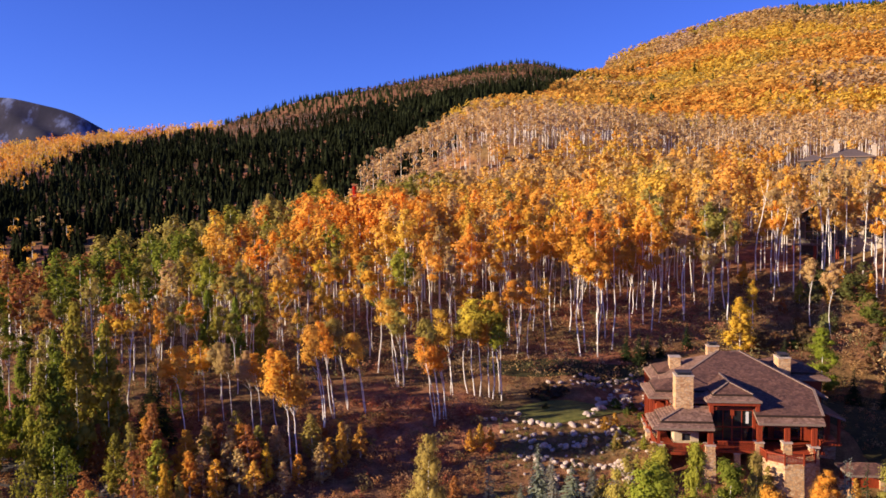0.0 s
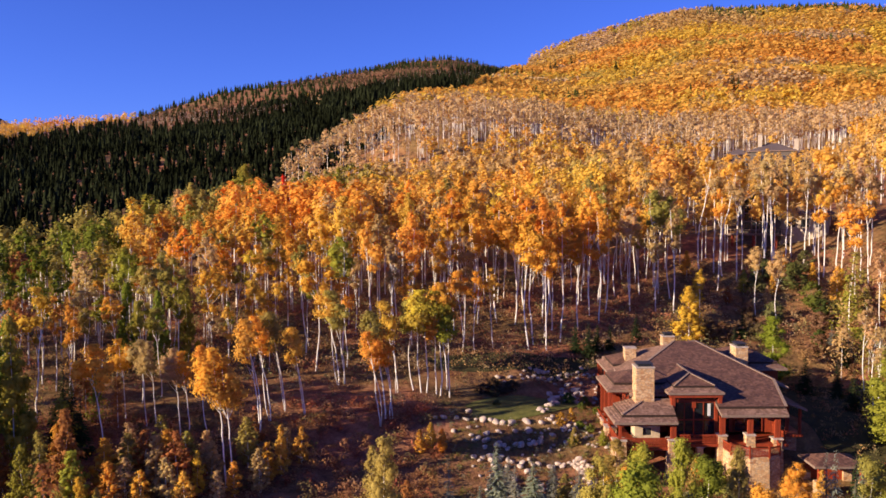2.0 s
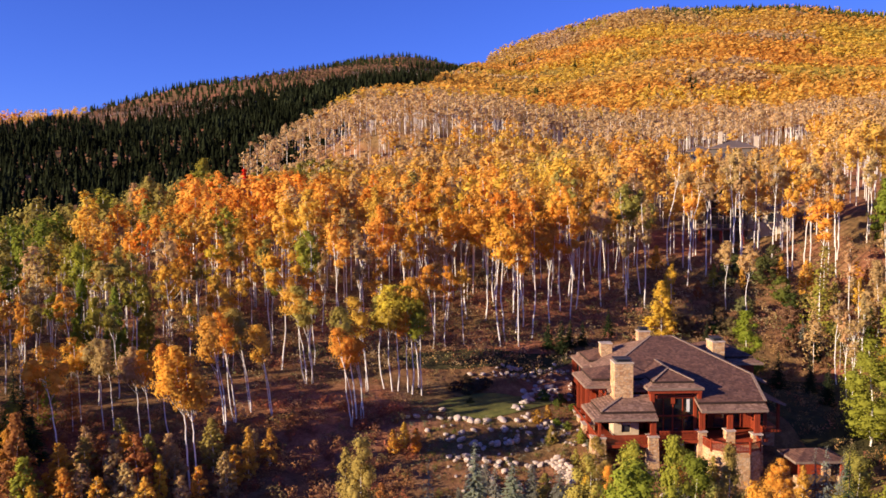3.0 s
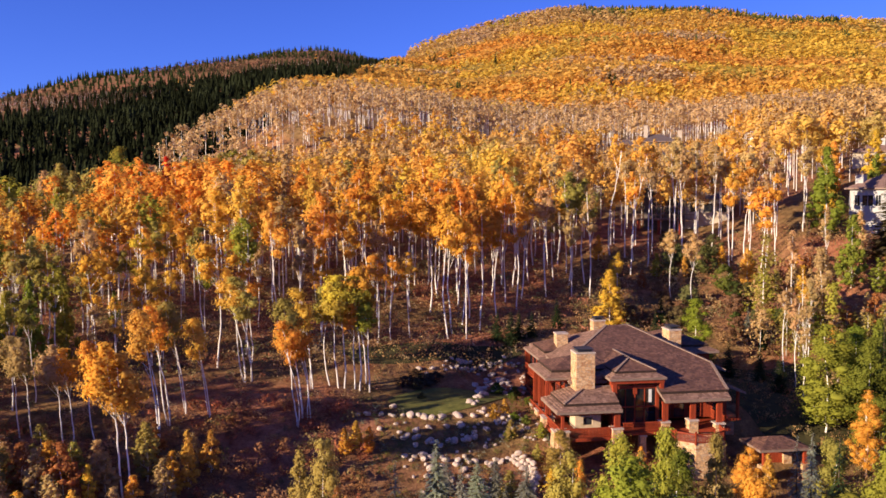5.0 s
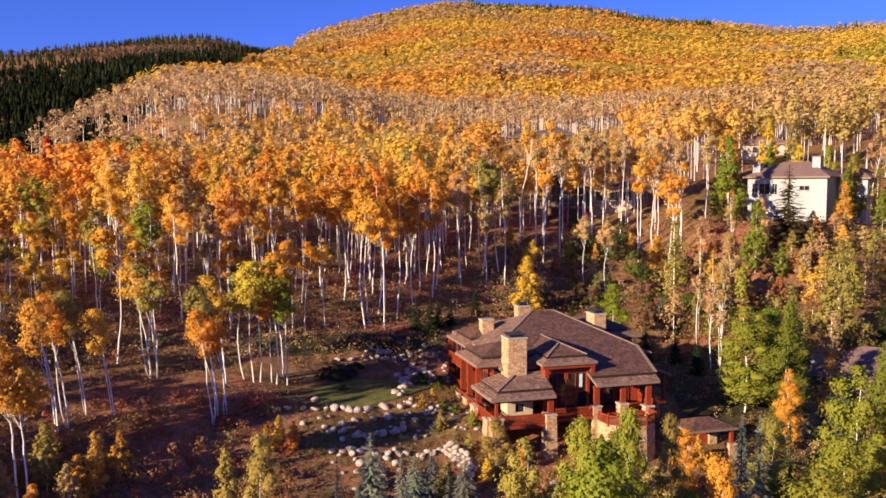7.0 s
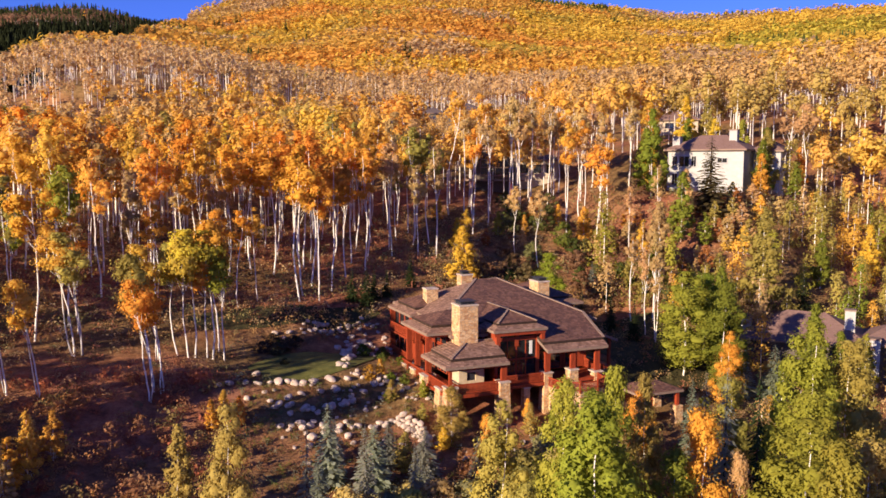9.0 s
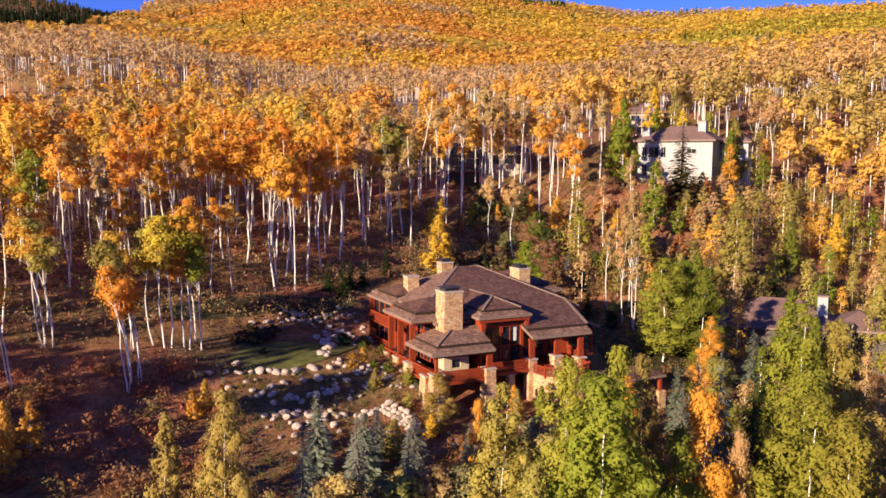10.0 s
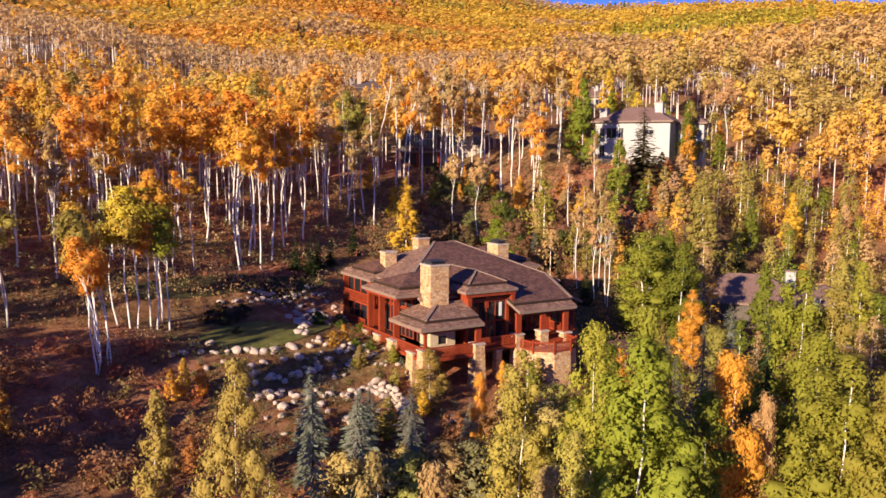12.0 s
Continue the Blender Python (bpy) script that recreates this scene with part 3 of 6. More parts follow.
def woods(name, spots, kinds, label, trunk_sides=3, leaf_n=120, leaf=0.06, bottom=0.5, width=0.14, shape=ROUND, trunk=True, category="woods", tight=1.0, girth=1.0, model=None, jitter=0.16, soft=False):
    """Many trees as one object. spots: rows of x, y, z, height, red, green, blue."""
    spots = np.asarray(spots, float)
    rng = np.random.default_rng(len(spots))
    V, F, T, M, base = [], [], [], [], 0
    temps = []
    for i in range(kinds):
        pts, cen, out, _ = crown_points(leaf_n, max(5, leaf_n // 20), rng, bottom, 1.0, width, shape, tight)
        lv, lf = leaf_bits(pts, leaf, rng, out, jitter) if model is None else model(rng)
        temps.append((lv, lf))
    tv, tf = tube([(0, 0, 0), (0.004, 0.003, 0.45), (0, 0, 0.9)], (0.0085 * girth, 0.0065 * girth, 0.002), trunk_sides)
    pick = rng.integers(0, kinds, len(spots))
    turn = rng.uniform(0, 2 * np.pi, len(spots))
    for i in range(kinds):
        sel = np.where(pick == i)[0]
        if not len(sel):
            continue
        s = spots[sel]
        c, sn = np.cos(turn[sel])[:, None], np.sin(turn[sel])[:, None]
        for (v, f), mi in ((temps[i], 0), ((tv, tf), 1)):
            if mi == 1 and not trunk:
                continue
            lean = rng.normal(size=(len(sel), 2)) * 0.035
            h = s[:, 3:4]
            wide = rng.uniform(0.85, 1.2, (len(sel), 1))
            x = (v[None, :, 0] * c - v[None, :, 1] * sn) * h * (wide if mi == 0 else 1) + s[:, 0:1]
            y = (v[None, :, 0] * sn + v[None, :, 1] * c) * h * (wide if mi == 0 else 1) + s[:, 1:2]
            z = v[None, :, 2] * h + s[:, 2:3]
            V.append(np.stack([x, y, z], -1).reshape(-1, 3))
            F.append((f[None] + (np.arange(len(sel)) * len(v))[:, None, None] + base).reshape(-1, 3))
            T.append(np.repeat(s[:, 4:7], len(v), axis=0))
            M.append(np.full(len(sel) * len(f), mi))
            base += len(sel) * len(v)
    ob = mesh_object(name, np.concatenate(V), np.concatenate(F), [LEAF_FAR, BARK], soft, tint=np.concatenate(T), mat_index=np.concatenate(M))
    tagged(ob, label, category, kind="stuff")
    return ob


def scatter(az0, az1, r0, r1, spacing, rng, loose=False):
    """Spots over a sector of the land, jittered or wholly at random."""
    if loose:
        n = int(np.radians(az1 - az0) * (r1 ** 2 - r0 ** 2) / 2 / spacing ** 2)
        a, d = np.radians(rng.uniform(az0, az1, n)), np.sqrt(rng.uniform(r0 ** 2, r1 ** 2, n))
        return np.stack([d * np.sin(a), d * np.cos(a)], 1)
    rows = []
    r = r0
    while r < r1:
        n = max(1, int(np.radians(az1 - az0) * r / spacing))
        a = np.radians(az0 + (np.arange(n) + rng.uniform(0.05, 0.95, n)) / n * (az1 - az0))
        rr = r + rng.uniform(-0.5, 0.5, n) * spacing
        rows.append(np.stack([rr * np.sin(a), rr * np.cos(a)], 1))
        r += spacing
    return np.concatenate(rows)


def autumn(x, y, rng, greenish=0.0, bare=0.0, k=1.0):
    """Patchy autumn colours: gold and orange, with olive, tan and bare stands."""
    pal = np.array([ORANGE, AMBER, GOLD, YELLOW, OLIVE, TAN])
    p = wave(x, y, 19 * k, 6.0) + 0.5 * wave(x, y, 7 * k, 7.0) + rng.normal(size=len(x)) * 0.09 + bare
    q = wave(x, y, 27 * k, 8.0) + rng.normal(size=len(x)) * 0.12 + greenish
    idx = np.where(p > 0.75, 5, np.where(q > 0.85, 4, np.where(p < -0.55, 0, np.where(p < 0.0, 1, np.where(q > 0.45, 3, 2)))))
    col = (0.86 * pal[idx] + 0.14 * np.array((0.70, 0.44, 0.13))) * rng.uniform(0.92, 1.06, (len(x), 1))
    return col


# ---- woods on the hills ----
def hill_woods():
    rng = np.random.default_rng(11)
    edge = lambda x, y: -70 + (y - 150) * 0.35
    # middle woods on the spur behind the houses
    s = scatter(-32, 72, 178, 345, 5.3, rng)
    x, y = s[:, 0], s[:, 1]
    hi_house = ((np.abs(np.degrees(np.arctan2(x, y)) - 27.3) < 5.2) & (np.hypot(x, y) > 192)) | ((np.abs(np.degrees(np.arctan2(x, y)) - 25.5) < 6.5) & (np.hypot(x, y) > 250))
    keep = (x > edge(x, y) - 45) & ~((np.hypot(x - 155, y - 303) < 24)) & ~((np.hypot(x - 146, y - 178) < 13)) & (np.hypot(x - 112, y - 142) > 22) & ~((np.abs(x - 128) < 26) & (np.abs(y - 318) < 10))
    keep &= wave(x, y, 12, 33.0) + 0.5 * wave(x, y, 6, 34.0) + rng.normal(size=len(x)) * 0.15 > -0.55
    x, y = x[keep], y[keep]
    col = autumn(x, y, rng, 0.15 + 0.35 * smooth(50, 110, x) + 0.3 * np.exp(-(((x - 45) / 30) ** 2 + ((y - 215) / 30) ** 2)), 0.5 * smooth(215, 290, np.hypot(x, y)) + 0.6 * smooth(45, 110, x))
    dry = (0.30 * smooth(35, 95, x))[:, None]
    col = col * (1 - dry) + np.array((0.66, 0.43, 0.16)) * dry
    rim = x < edge(x, y) + 12 + 6 * (1 - smooth(200, 240, y)) + rng.normal(size=len(x)) * 8
    col[rim] = np.where((rng.uniform(size=rim.sum()) < 0.6)[:, None], np.array(OLIVE) * 0.9, np.array(LIME) * 0.85)
    h = np.where(hi_house[keep], rng.uniform(7, 9.5, len(x)), rng.uniform(11, 19.5, len(x)))
    near = np.hypot(x, y) < 245
    for sel, clumps, n, size in ((near, 10, 240, 0.036), (~near, 6, 120, 0.053)):
        woods("aspen_woods", np.column_stack([x, y, land(x, y), h, col])[sel], 8, "dense golden aspen woods on the hillside", girth=1.05, model=puff_crown(0.195, 0.58, clumps, n, size, 0.95 if clumps > 8 else 0.85), soft=True)
    # upper slopes: leafy stands, and bare pale trunks in the band between
    s = scatter(-16, 75, 330, 620, 5.8, rng, True)
    x, y = s[:, 0], s[:, 1]
    az, r = np.degrees(np.arctan2(x, y)), np.hypot(x, y)
    keep = (x > edge(x, y) - 50) & ~((r < 385) & (az > 23.5) & (az < 32))
    x, y, r = x[keep], y[keep], r[keep]
    bare = 1.05 * np.exp(-((r - 425 - 25 * wave(x, y, 80, 4.0)) / 62) ** 2) + 0.28 * wave(x, y, 38, 2.0) + rng.normal(size=len(x)) * 0.16 > 0.55
    xb, yb = x[bare], y[bare]
    twigs = np.array((0.58, 0.39, 0.19)) * rng.uniform(0.85, 1.1, (len(xb), 1))
    woods("aspen_woods", np.column_stack([xb, yb, land(xb, yb), rng.uniform(14, 20, len(xb)), twigs]), 8, "thinning tan aspens with pale bare trunks", leaf_n=58, leaf=0.055, width=0.165, bottom=0.56, girth=0.8)
    x, y, r = x[~bare], y[~bare], r[~bare]
    col = autumn(x, y, rng, 0.1, 0.3 * np.exp(-((r - 425) / 90) ** 2), 1.7) * 0.94
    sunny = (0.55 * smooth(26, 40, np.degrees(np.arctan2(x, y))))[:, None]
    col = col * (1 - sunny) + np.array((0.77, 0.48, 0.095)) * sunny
    rows = np.column_stack([x, y, land(x, y), rng.uniform(11, 17, len(x)), col])
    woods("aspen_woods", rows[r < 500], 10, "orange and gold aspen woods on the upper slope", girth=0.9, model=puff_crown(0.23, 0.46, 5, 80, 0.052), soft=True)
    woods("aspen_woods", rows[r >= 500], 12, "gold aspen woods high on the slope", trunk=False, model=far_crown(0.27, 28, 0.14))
    s = scatter(4, 78, 620, 1190, 4.6, rng, True)
    s = s[s[:, 0] > edge(s[:, 0], s[:, 1]) - 25]
    x, y = s[:, 0], s[:, 1]
    az, r = np.degrees(np.arctan2(x, y)), np.hypot(x, y)
    col = autumn(x, y, rng, 0.1, 0.35 * np.sin(r / 62 + az / 7) - 0.15 + 1.3 * smooth(990, 1080, r) * (1 - smooth(22, 27, az)), 3.0)
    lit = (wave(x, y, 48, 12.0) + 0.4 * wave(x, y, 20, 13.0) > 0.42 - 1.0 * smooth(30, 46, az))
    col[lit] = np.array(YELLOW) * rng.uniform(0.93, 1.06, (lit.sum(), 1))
    # Far stands are dimmed in their leaf colour, not by the light.
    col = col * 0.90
    thin = wave(x, y, 52, 27.0) + 0.5 * wave(x, y, 21, 28.0) + rng.normal(size=len(x)) * 0.06 > 0.62
    col[thin] = np.array((0.52, 0.36, 0.21)) * rng.uniform(0.93, 1.05, (thin.sum(), 1))
    olive = wave(x, y, 36, 29.0) + rng.normal(size=len(x)) * 0.12 > 0.8
    col[olive] = np.array((0.44, 0.36, 0.07)) * rng.uniform(0.8, 1.15, (olive.sum(), 1))
    strip = (az > 47) & (az < 60) & (np.abs(r - 850 - 10 * (az - 50)) < 75) & (rng.uniform(size=len(x)) < 0.85)
    col[strip] = np.array((0.46, 0.42, 0.05)) * rng.uniform(0.8, 1.15, (strip.sum(), 1))
    pine = (wave(x, y, 31, 15.0) + rng.normal(size=len(x)) * 0.25 > 1.05) | ((r > 1090) & (az > 24) & (az < 40) & (rng.uniform(size=len(x)) < 0.6))
    col = 0.78 * col + 0.22 * np.array((0.68, 0.42, 0.11))
    xp, yp = x[pine], y[pine]
    dark = np.array((0.07, 0.085, 0.025)) * rng.uniform(0.7, 1.4, (len(xp), 1))
    woods("pine_woods", np.column_stack([xp, yp, land(xp, yp), rng.uniform(10, 17, len(xp)), dark]), 6, "dark pines scattered among the far aspens", trunk=False, model=far_spruce)
    x, y, col = x[~pine], y[~pine], col[~pine]
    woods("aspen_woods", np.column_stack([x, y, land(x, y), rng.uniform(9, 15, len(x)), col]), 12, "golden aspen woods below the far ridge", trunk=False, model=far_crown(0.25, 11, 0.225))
    # spruce hill across the valley
    s = scatter(-36, 14, 380, 1000, 5.7, rng, True)
    x, y = s[:, 0], s[:, 1]
    keep = (x < edge(x, y) - 20)
    x, y = x[keep], y[keep]
    n = len(x)
    az, r = np.degrees(np.arctan2(x, y)), np.hypot(x, y)
    ridge = np.interp(az, (-60, -28, -15, -6, 3.4, 14), (900, 900, 1100, 1250, 1450, 1500))
    up = (r - 400) / (ridge - 400)
    soft = rng.normal(size=n)
    gold = (r > np.interp(az, (-36, -28.5, -23, -21.5), (600, 700, 870, 960)) + 28 * soft) & (az < -20.5 + 0.4 * soft)
    gold |= (az > -22) & (az < -14) & (r > ridge - 75 + 30 * soft)
    gold |= (r < 520) & (az < -24) & (wave(x, y, 30, 9.0) + 0.4 * soft > 0.45)
    gold |= wave(x, y, 26, 19.0) + 0.2 * soft > 1.25
    brown = (az > -15) & (up + 0.13 * wave(x, y, 45, 14.0) + 0.03 * soft > np.interp(az, (-15, -6, 5), (0.70, 0.50, 0.46))) & (wave(x, y, 38, 35.0) + 0.5 * wave(x, y, 15, 36.0) + 0.1 * soft < 0.15)
    leafy = gold | brown
    xs, ys = x[~leafy], y[~leafy]
    # Needle colour darkened below true green, standing for the shade on the hill.
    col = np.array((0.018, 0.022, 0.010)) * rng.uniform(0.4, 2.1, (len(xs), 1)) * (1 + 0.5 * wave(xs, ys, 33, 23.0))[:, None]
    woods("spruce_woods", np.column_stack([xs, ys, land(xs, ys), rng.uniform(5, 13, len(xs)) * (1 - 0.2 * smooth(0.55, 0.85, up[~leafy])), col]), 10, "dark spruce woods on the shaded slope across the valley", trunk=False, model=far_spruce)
    xs, ys = x[leafy], y[leafy]
    col = np.where(gold[leafy][:, None], autumn(xs, ys, rng, 0.0, 0.0), np.where((wave(xs, ys, 60, 21.0) + 0.3 * wave(xs, ys, 20, 22.0) > 0.75)[:, None], np.array((0.34, 0.22, 0.11)), np.array((0.105, 0.066, 0.036))) * rng.uniform(0.75, 1.2, (len(xs), 1)))
    woods("aspen_woods", np.column_stack([xs, ys, land(xs, ys), np.where(gold[leafy], 13, 7) * rng.uniform(0.8, 1.15, len(xs)), col]), 6, "gold aspen stands and brown thicket among spruces", leaf_n=34, leaf=0.10, bottom=0.3, width=0.18, girth=1.2)
    s = scatter(-40, 16, 1000, 1560, 12.0, rng)
    x, y = s[:, 0], s[:, 1]
    n = len(x)
    az = np.degrees(np.arctan2(x, y))
    mixed = wave(x, y, 90, 10.0) + 0.6 * wave(x, y, 33, 11.0) + rng.normal(size=n) * 0.3
    tan = np.array((0.15, 0.095, 0.052)) * rng.uniform(0.7, 1.35, (n, 1))
    strip = (az > -22) & (az < -14)
    tan[strip] = autumn(x, y, rng, 0.0, 0.2)[strip]
    dark = (mixed < 0.05) & ~strip
    col = np.where(dark[:, None], np.array((0.042, 0.055, 0.020)) * rng.uniform(0.7, 1.5, (n, 1)), tan)
    rows = np.column_stack([x, y, land(x, y), np.where(dark, 9, 7) * rng.uniform(0.75, 1.2, n), col])
    woods("spruce_woods", rows[dark], 6, "dark spruces along the far ridge", trunk=False, model=far_spruce)
    woods("thicket", rows[~dark], 6, "tan and brown thicket on the far ridge", leaf_n=18, leaf=0.24, bottom=0.1, width=0.45, trunk=False, category="thicket")


hill_woods()


def far_pines():
    """Dark spruces in small groups that stand out among the far aspens."""
    for cx, cy, n, spread in ((182, 873, 5, 7), (249, 978, 6, 9), (113, 704, 5, 8), (102, 724, 4, 6), (273, 576, 2, 4), (262, 811, 3, 8), (221, 910, 4, 10), (641, 581, 4, 14)):
        for _ in range(n):
            x, y = cx + RNG.normal() * spread, cy + RNG.normal() * spread
            plant(SPRUCES, "spruce", "crown", x, y, RNG.uniform(15, 23), (0.075, 0.085, 0.03), "dark spruce among the far golden aspens", "tree", "far spruces", 1.15)


far_pines()


# ---- timber and stone lodge ----
HOUSE = pose(38.3, 94.5, 0, 0, 0, -7)


def house_xy(u, v):
    p = HOUSE @ Vector((u, v, 0))
    return p.x, p.y


def box(bm, x0, x1, y0, y1, z0, z1):
    v = [bm.verts.new(p) for p in ((x0, y0, z0), (x1, y0, z0), (x1, y1, z0), (x0, y1, z0), (x0, y0, z1), (x1, y0, z1), (x1, y1, z1), (x0, y1, z1))]
    for f in ((0, 3, 2, 1), (4, 5, 6, 7), (0, 1, 5, 4), (1, 2, 6, 5), (2, 3, 7, 6), (3, 0, 4, 7)):
        bm.faces.new([v[i] for i in f])


def boxes(*rows):
    bm = bmesh.new()
    for r in rows:
        box(bm, *r)
    return bm


def slab(points, faces, thick):
    """A roof sheet: its top faces, given thickness downwards."""
    bm = bmesh.new()
    top = [bm.verts.new(p) for p in points]
    low = [bm.verts.new((p[0], p[1], p[2] - thick)) for p in points]
    used = {}
    for f in faces:
        bm.faces.new([top[i] for i in f])
        bm.faces.new([low[i] for i in reversed(f)])
        for a, b in zip(f, f[1:] + f[:1]):
            used[(a, b)] = True
    for a, b in used:
        if (b, a) not in used:
            bm.faces.new([top[a], low[a], low[b], top[b]]).material_index = 1
    return bm


def hip(u0, u1, v0, v1, ze, s, along):
    """Points and faces of a hipped roof over a rectangle; along: the ridge's direction."""
    if along == "u":
        d = (v1 - v0) / 2
        a, b = (u0 + d, v0 + d), (u1 - d, v0 + d)
        f = [(0, 1, 5, 4), (1, 2, 5), (2, 3, 4, 5), (3, 0, 4)]
    else:
        d = (u1 - u0) / 2
        a, b = (u0 + d, v0 + d), (u0 + d, v1 - d)
        f = [(0, 1, 4), (1, 2, 5, 4), (2, 3, 5), (3, 0, 4, 5)]
    return [(u0, v0, ze), (u1, v0, ze), (u1, v1, ze), (u0, v1, ze), (*a, ze + s * d), (*b, ze + s * d)], f


def layered_hip(house, u0, u1, v0, v1, ze, s, along, step=1.0):
    """Hipped shake roof with a thick eave and a raised upper course."""
    p, f = hip(u0, u1, v0, v1, ze, s, along)
    roof = part("roof", slab(p, f, 0.30), PALE_SHAKES, house, edge=FASCIA)
    p, f = hip(u0 + step, u1 - step, v0 + step, v1 - step, ze + s * step + 0.32, s, along)
    part("upper_course", slab(p, f, 0.28), SHAKES, roof, edge=STEP_SHADE)
    return roof


def lodge():
    house = new("house")
    house.matrix_world = HOUSE
    tagged(house, "red timber and stone lodge with hipped cedar-shake roofs", "house")
    # main roof
    F = lambda v: 2.3 + 0.38 * (v - 0.3)
    pts = [(0.4, 0.3, 2.3), (8.3, 0.3, 2.3), (9.0, 6.8, F(6.8)), (1.8, 15.65, 8.13), (-1.1, 15.65, 8.13), (-9.5, 7.2, 4.92), (-9.5, 4.4, F(4.4)), (0.4, 4.4, F(4.4)),
           (-9.5, 23.0, 4.9), (10.5, 25.5, 4.25), (10.5, 6.0, 4.3)]
    roof = part("roof", slab(pts, [(0, 1, 2, 7), (7, 2, 3, 4, 5, 6), (4, 8, 5), (3, 2, 10, 9), (4, 3, 9, 8)], 0.32), PALE_SHAKES, house, edge=FASCIA)
    lift = 0.30
    up = [(0.4, 1.4, F(1.4) + lift), (8.35, 1.4, F(1.4) + lift), (8.95, 6.8, F(6.8) + lift), (1.8, 15.6, 8.115 + lift), (-1.1, 15.6, 8.115 + lift), (-9.2, 7.5, 5.04 + lift), (-9.2, 5.2, F(5.2) + lift), (0.4, 5.2, F(5.2) + lift)]
    part("upper_course", slab(up, [(0, 1, 2, 7), (7, 2, 3, 4, 5, 6)], 0.28), SHAKES, roof, "darker brown upper shakes", edge=STEP_SHADE)
    caps = bmesh.new()
    for a, b in (((1.8, 15.65, 8.43), (8.97, 6.8, F(6.8) + 0.32)), ((-1.1, 15.65, 8.43), (-9.3, 7.4, 5.32)), ((-1.1, 15.65, 8.2), (1.8, 15.65, 8.43)), ((8.97, 6.8, F(6.8) + 0.32), (8.38, 1.4, F(1.4) + 0.32))):
        a, b = Vector(a), Vector(b)
        m = Matrix.Translation((a + b) / 2) @ (b - a).to_track_quat("X", "Z").to_matrix().to_4x4() @ Matrix.Diagonal(((b - a).length, 0.34, 0.10, 1))
        bmesh.ops.create_cube(caps, size=1, matrix=m)
    part("ridge_cap", caps, FASCIA, roof)
    layered_hip(house, 3.5, 13.5, 13.5, 23.5, 5.0, 0.40, "u")
    layered_hip(house, -12.2, -2.0, 4.7, 12.7, 4.3, 0.36, "u")
    layered_hip(house, -10.5, -2.0, 14.0, 22.0, 4.65, 0.40, "u")
    # side porch roof
    part("roof", slab([(8.4, 3.4, 3.4), (11.8, 3.4, 2.1), (11.8, 12.4, 2.1), (8.4, 12.4, 3.4)], [(0, 1, 2, 3)], 0.28), SHAKES, house, edge=FASCIA)
    part("wall", boxes((7.6, 10.3, 5.2, 12.0, -1.2, 2.5)), RED_WOOD, house)
    part("deck", boxes((8.3, 11.7, 4.3, 12.0, -1.55, -1.2)), RED_WOOD, house)
    part("lower_wall", boxes((8.0, 11.2, 5.0, 12.0, -7.0, -1.55)), STONE, house)
    for v in (4.6, 8.2, 11.7):
        part("post", boxes((11.25, 11.55, v - 0.15, v + 0.15, -1.2, 2.15)), RED_WOOD, house)
    for v in (5.9, 8.2, 10.3):
        w = part("window", boxes((10.28, 10.36, v, v + 1.2, -0.3, 1.6)), GLASS, house)
        part("frame", boxes((10.28, 10.4, v - 0.12, v, -0.4, 1.72), (10.28, 10.4, v + 1.2, v + 1.32, -0.4, 1.72), (10.28, 10.4, v, v + 1.2, 1.6, 1.72)), RED_WOOD, w)
    w = part("window", boxes((8.5, 9.8, 5.12, 5.18, -0.9, 1.5)), GLASS, house)
    part("frame", boxes((8.38, 8.5, 5.08, 5.2, -1.0, 1.62), (9.8, 9.92, 5.08, 5.2, -1.0, 1.62), (8.5, 9.8, 5.08, 5.2, 1.5, 1.62)), RED_WOOD, w)

    def hip_caps(roof, lines):
        """Raised shake caps along a roof's hips and ridges."""
        for a, b in lines:
            a, b = Vector(a), Vector(b)
            bm = bmesh.new()
            m = Matrix.Translation((a + b) / 2 + Vector((0, 0, 0.05))) @ (b - a).to_track_quat("X", "Z").to_matrix().to_4x4() @ Matrix.Diagonal(((b - a).length, 0.26, 0.10, 1))
            bmesh.ops.create_cube(bm, size=1, matrix=m)
            part("hip_cap", bm, FASCIA, roof)

    # pavilion roof before the chimney
    ps = 0.27
    d = 4.6
    P = [(-12.5, -1.2, 1.87), (-5.1, -1.2, 1.87), (-4.8, -1.2 + d, 1.87 + ps * d), (-12.5 + d, -1.2 + d, 1.87 + ps * d), (-12.5 + d, 5.6, 1.87 + ps * d), (-12.5, 5.6, 1.87)]
    pav = part("roof", slab(P, [(0, 1, 2, 3), (0, 3, 4, 5)], 0.30), PALE_SHAKES, house, edge=FASCIA)
    k = 1.1
    P2 = [(-12.5 + k, -1.2 + k, 1.87 + ps * k + 0.30), (-5.1, -1.2 + k, 1.87 + ps * k + 0.30), (-4.8, -1.2 + d, 1.87 + ps * d + 0.30), (-12.5 + d, -1.2 + d, 1.87 + ps * d + 0.30), (-12.5 + d, 5.5, 1.87 + ps * d + 0.30), (-12.5 + k, 5.5, 1.87 + ps * k + 0.30)]
    part("upper_course", slab(P2, [(0, 1, 2, 3), (0, 3, 4, 5)], 0.28), PALE_SHAKES, pav, edge=STEP_SHADE)
    hip_caps(pav, ((P2[0], P2[3]), (P2[3], P2[2]), (P2[3], P2[4])))
    # dormer
    de, dv, ap = 4.60, 1.8, 6.05
    D = [(-5.5, dv, de), (1.25, dv, de), (1.25, 8.6, de), (-5.5, 8.6, de), (-2.1, dv + 3.2, ap), (-2.1, 10.4, ap)]
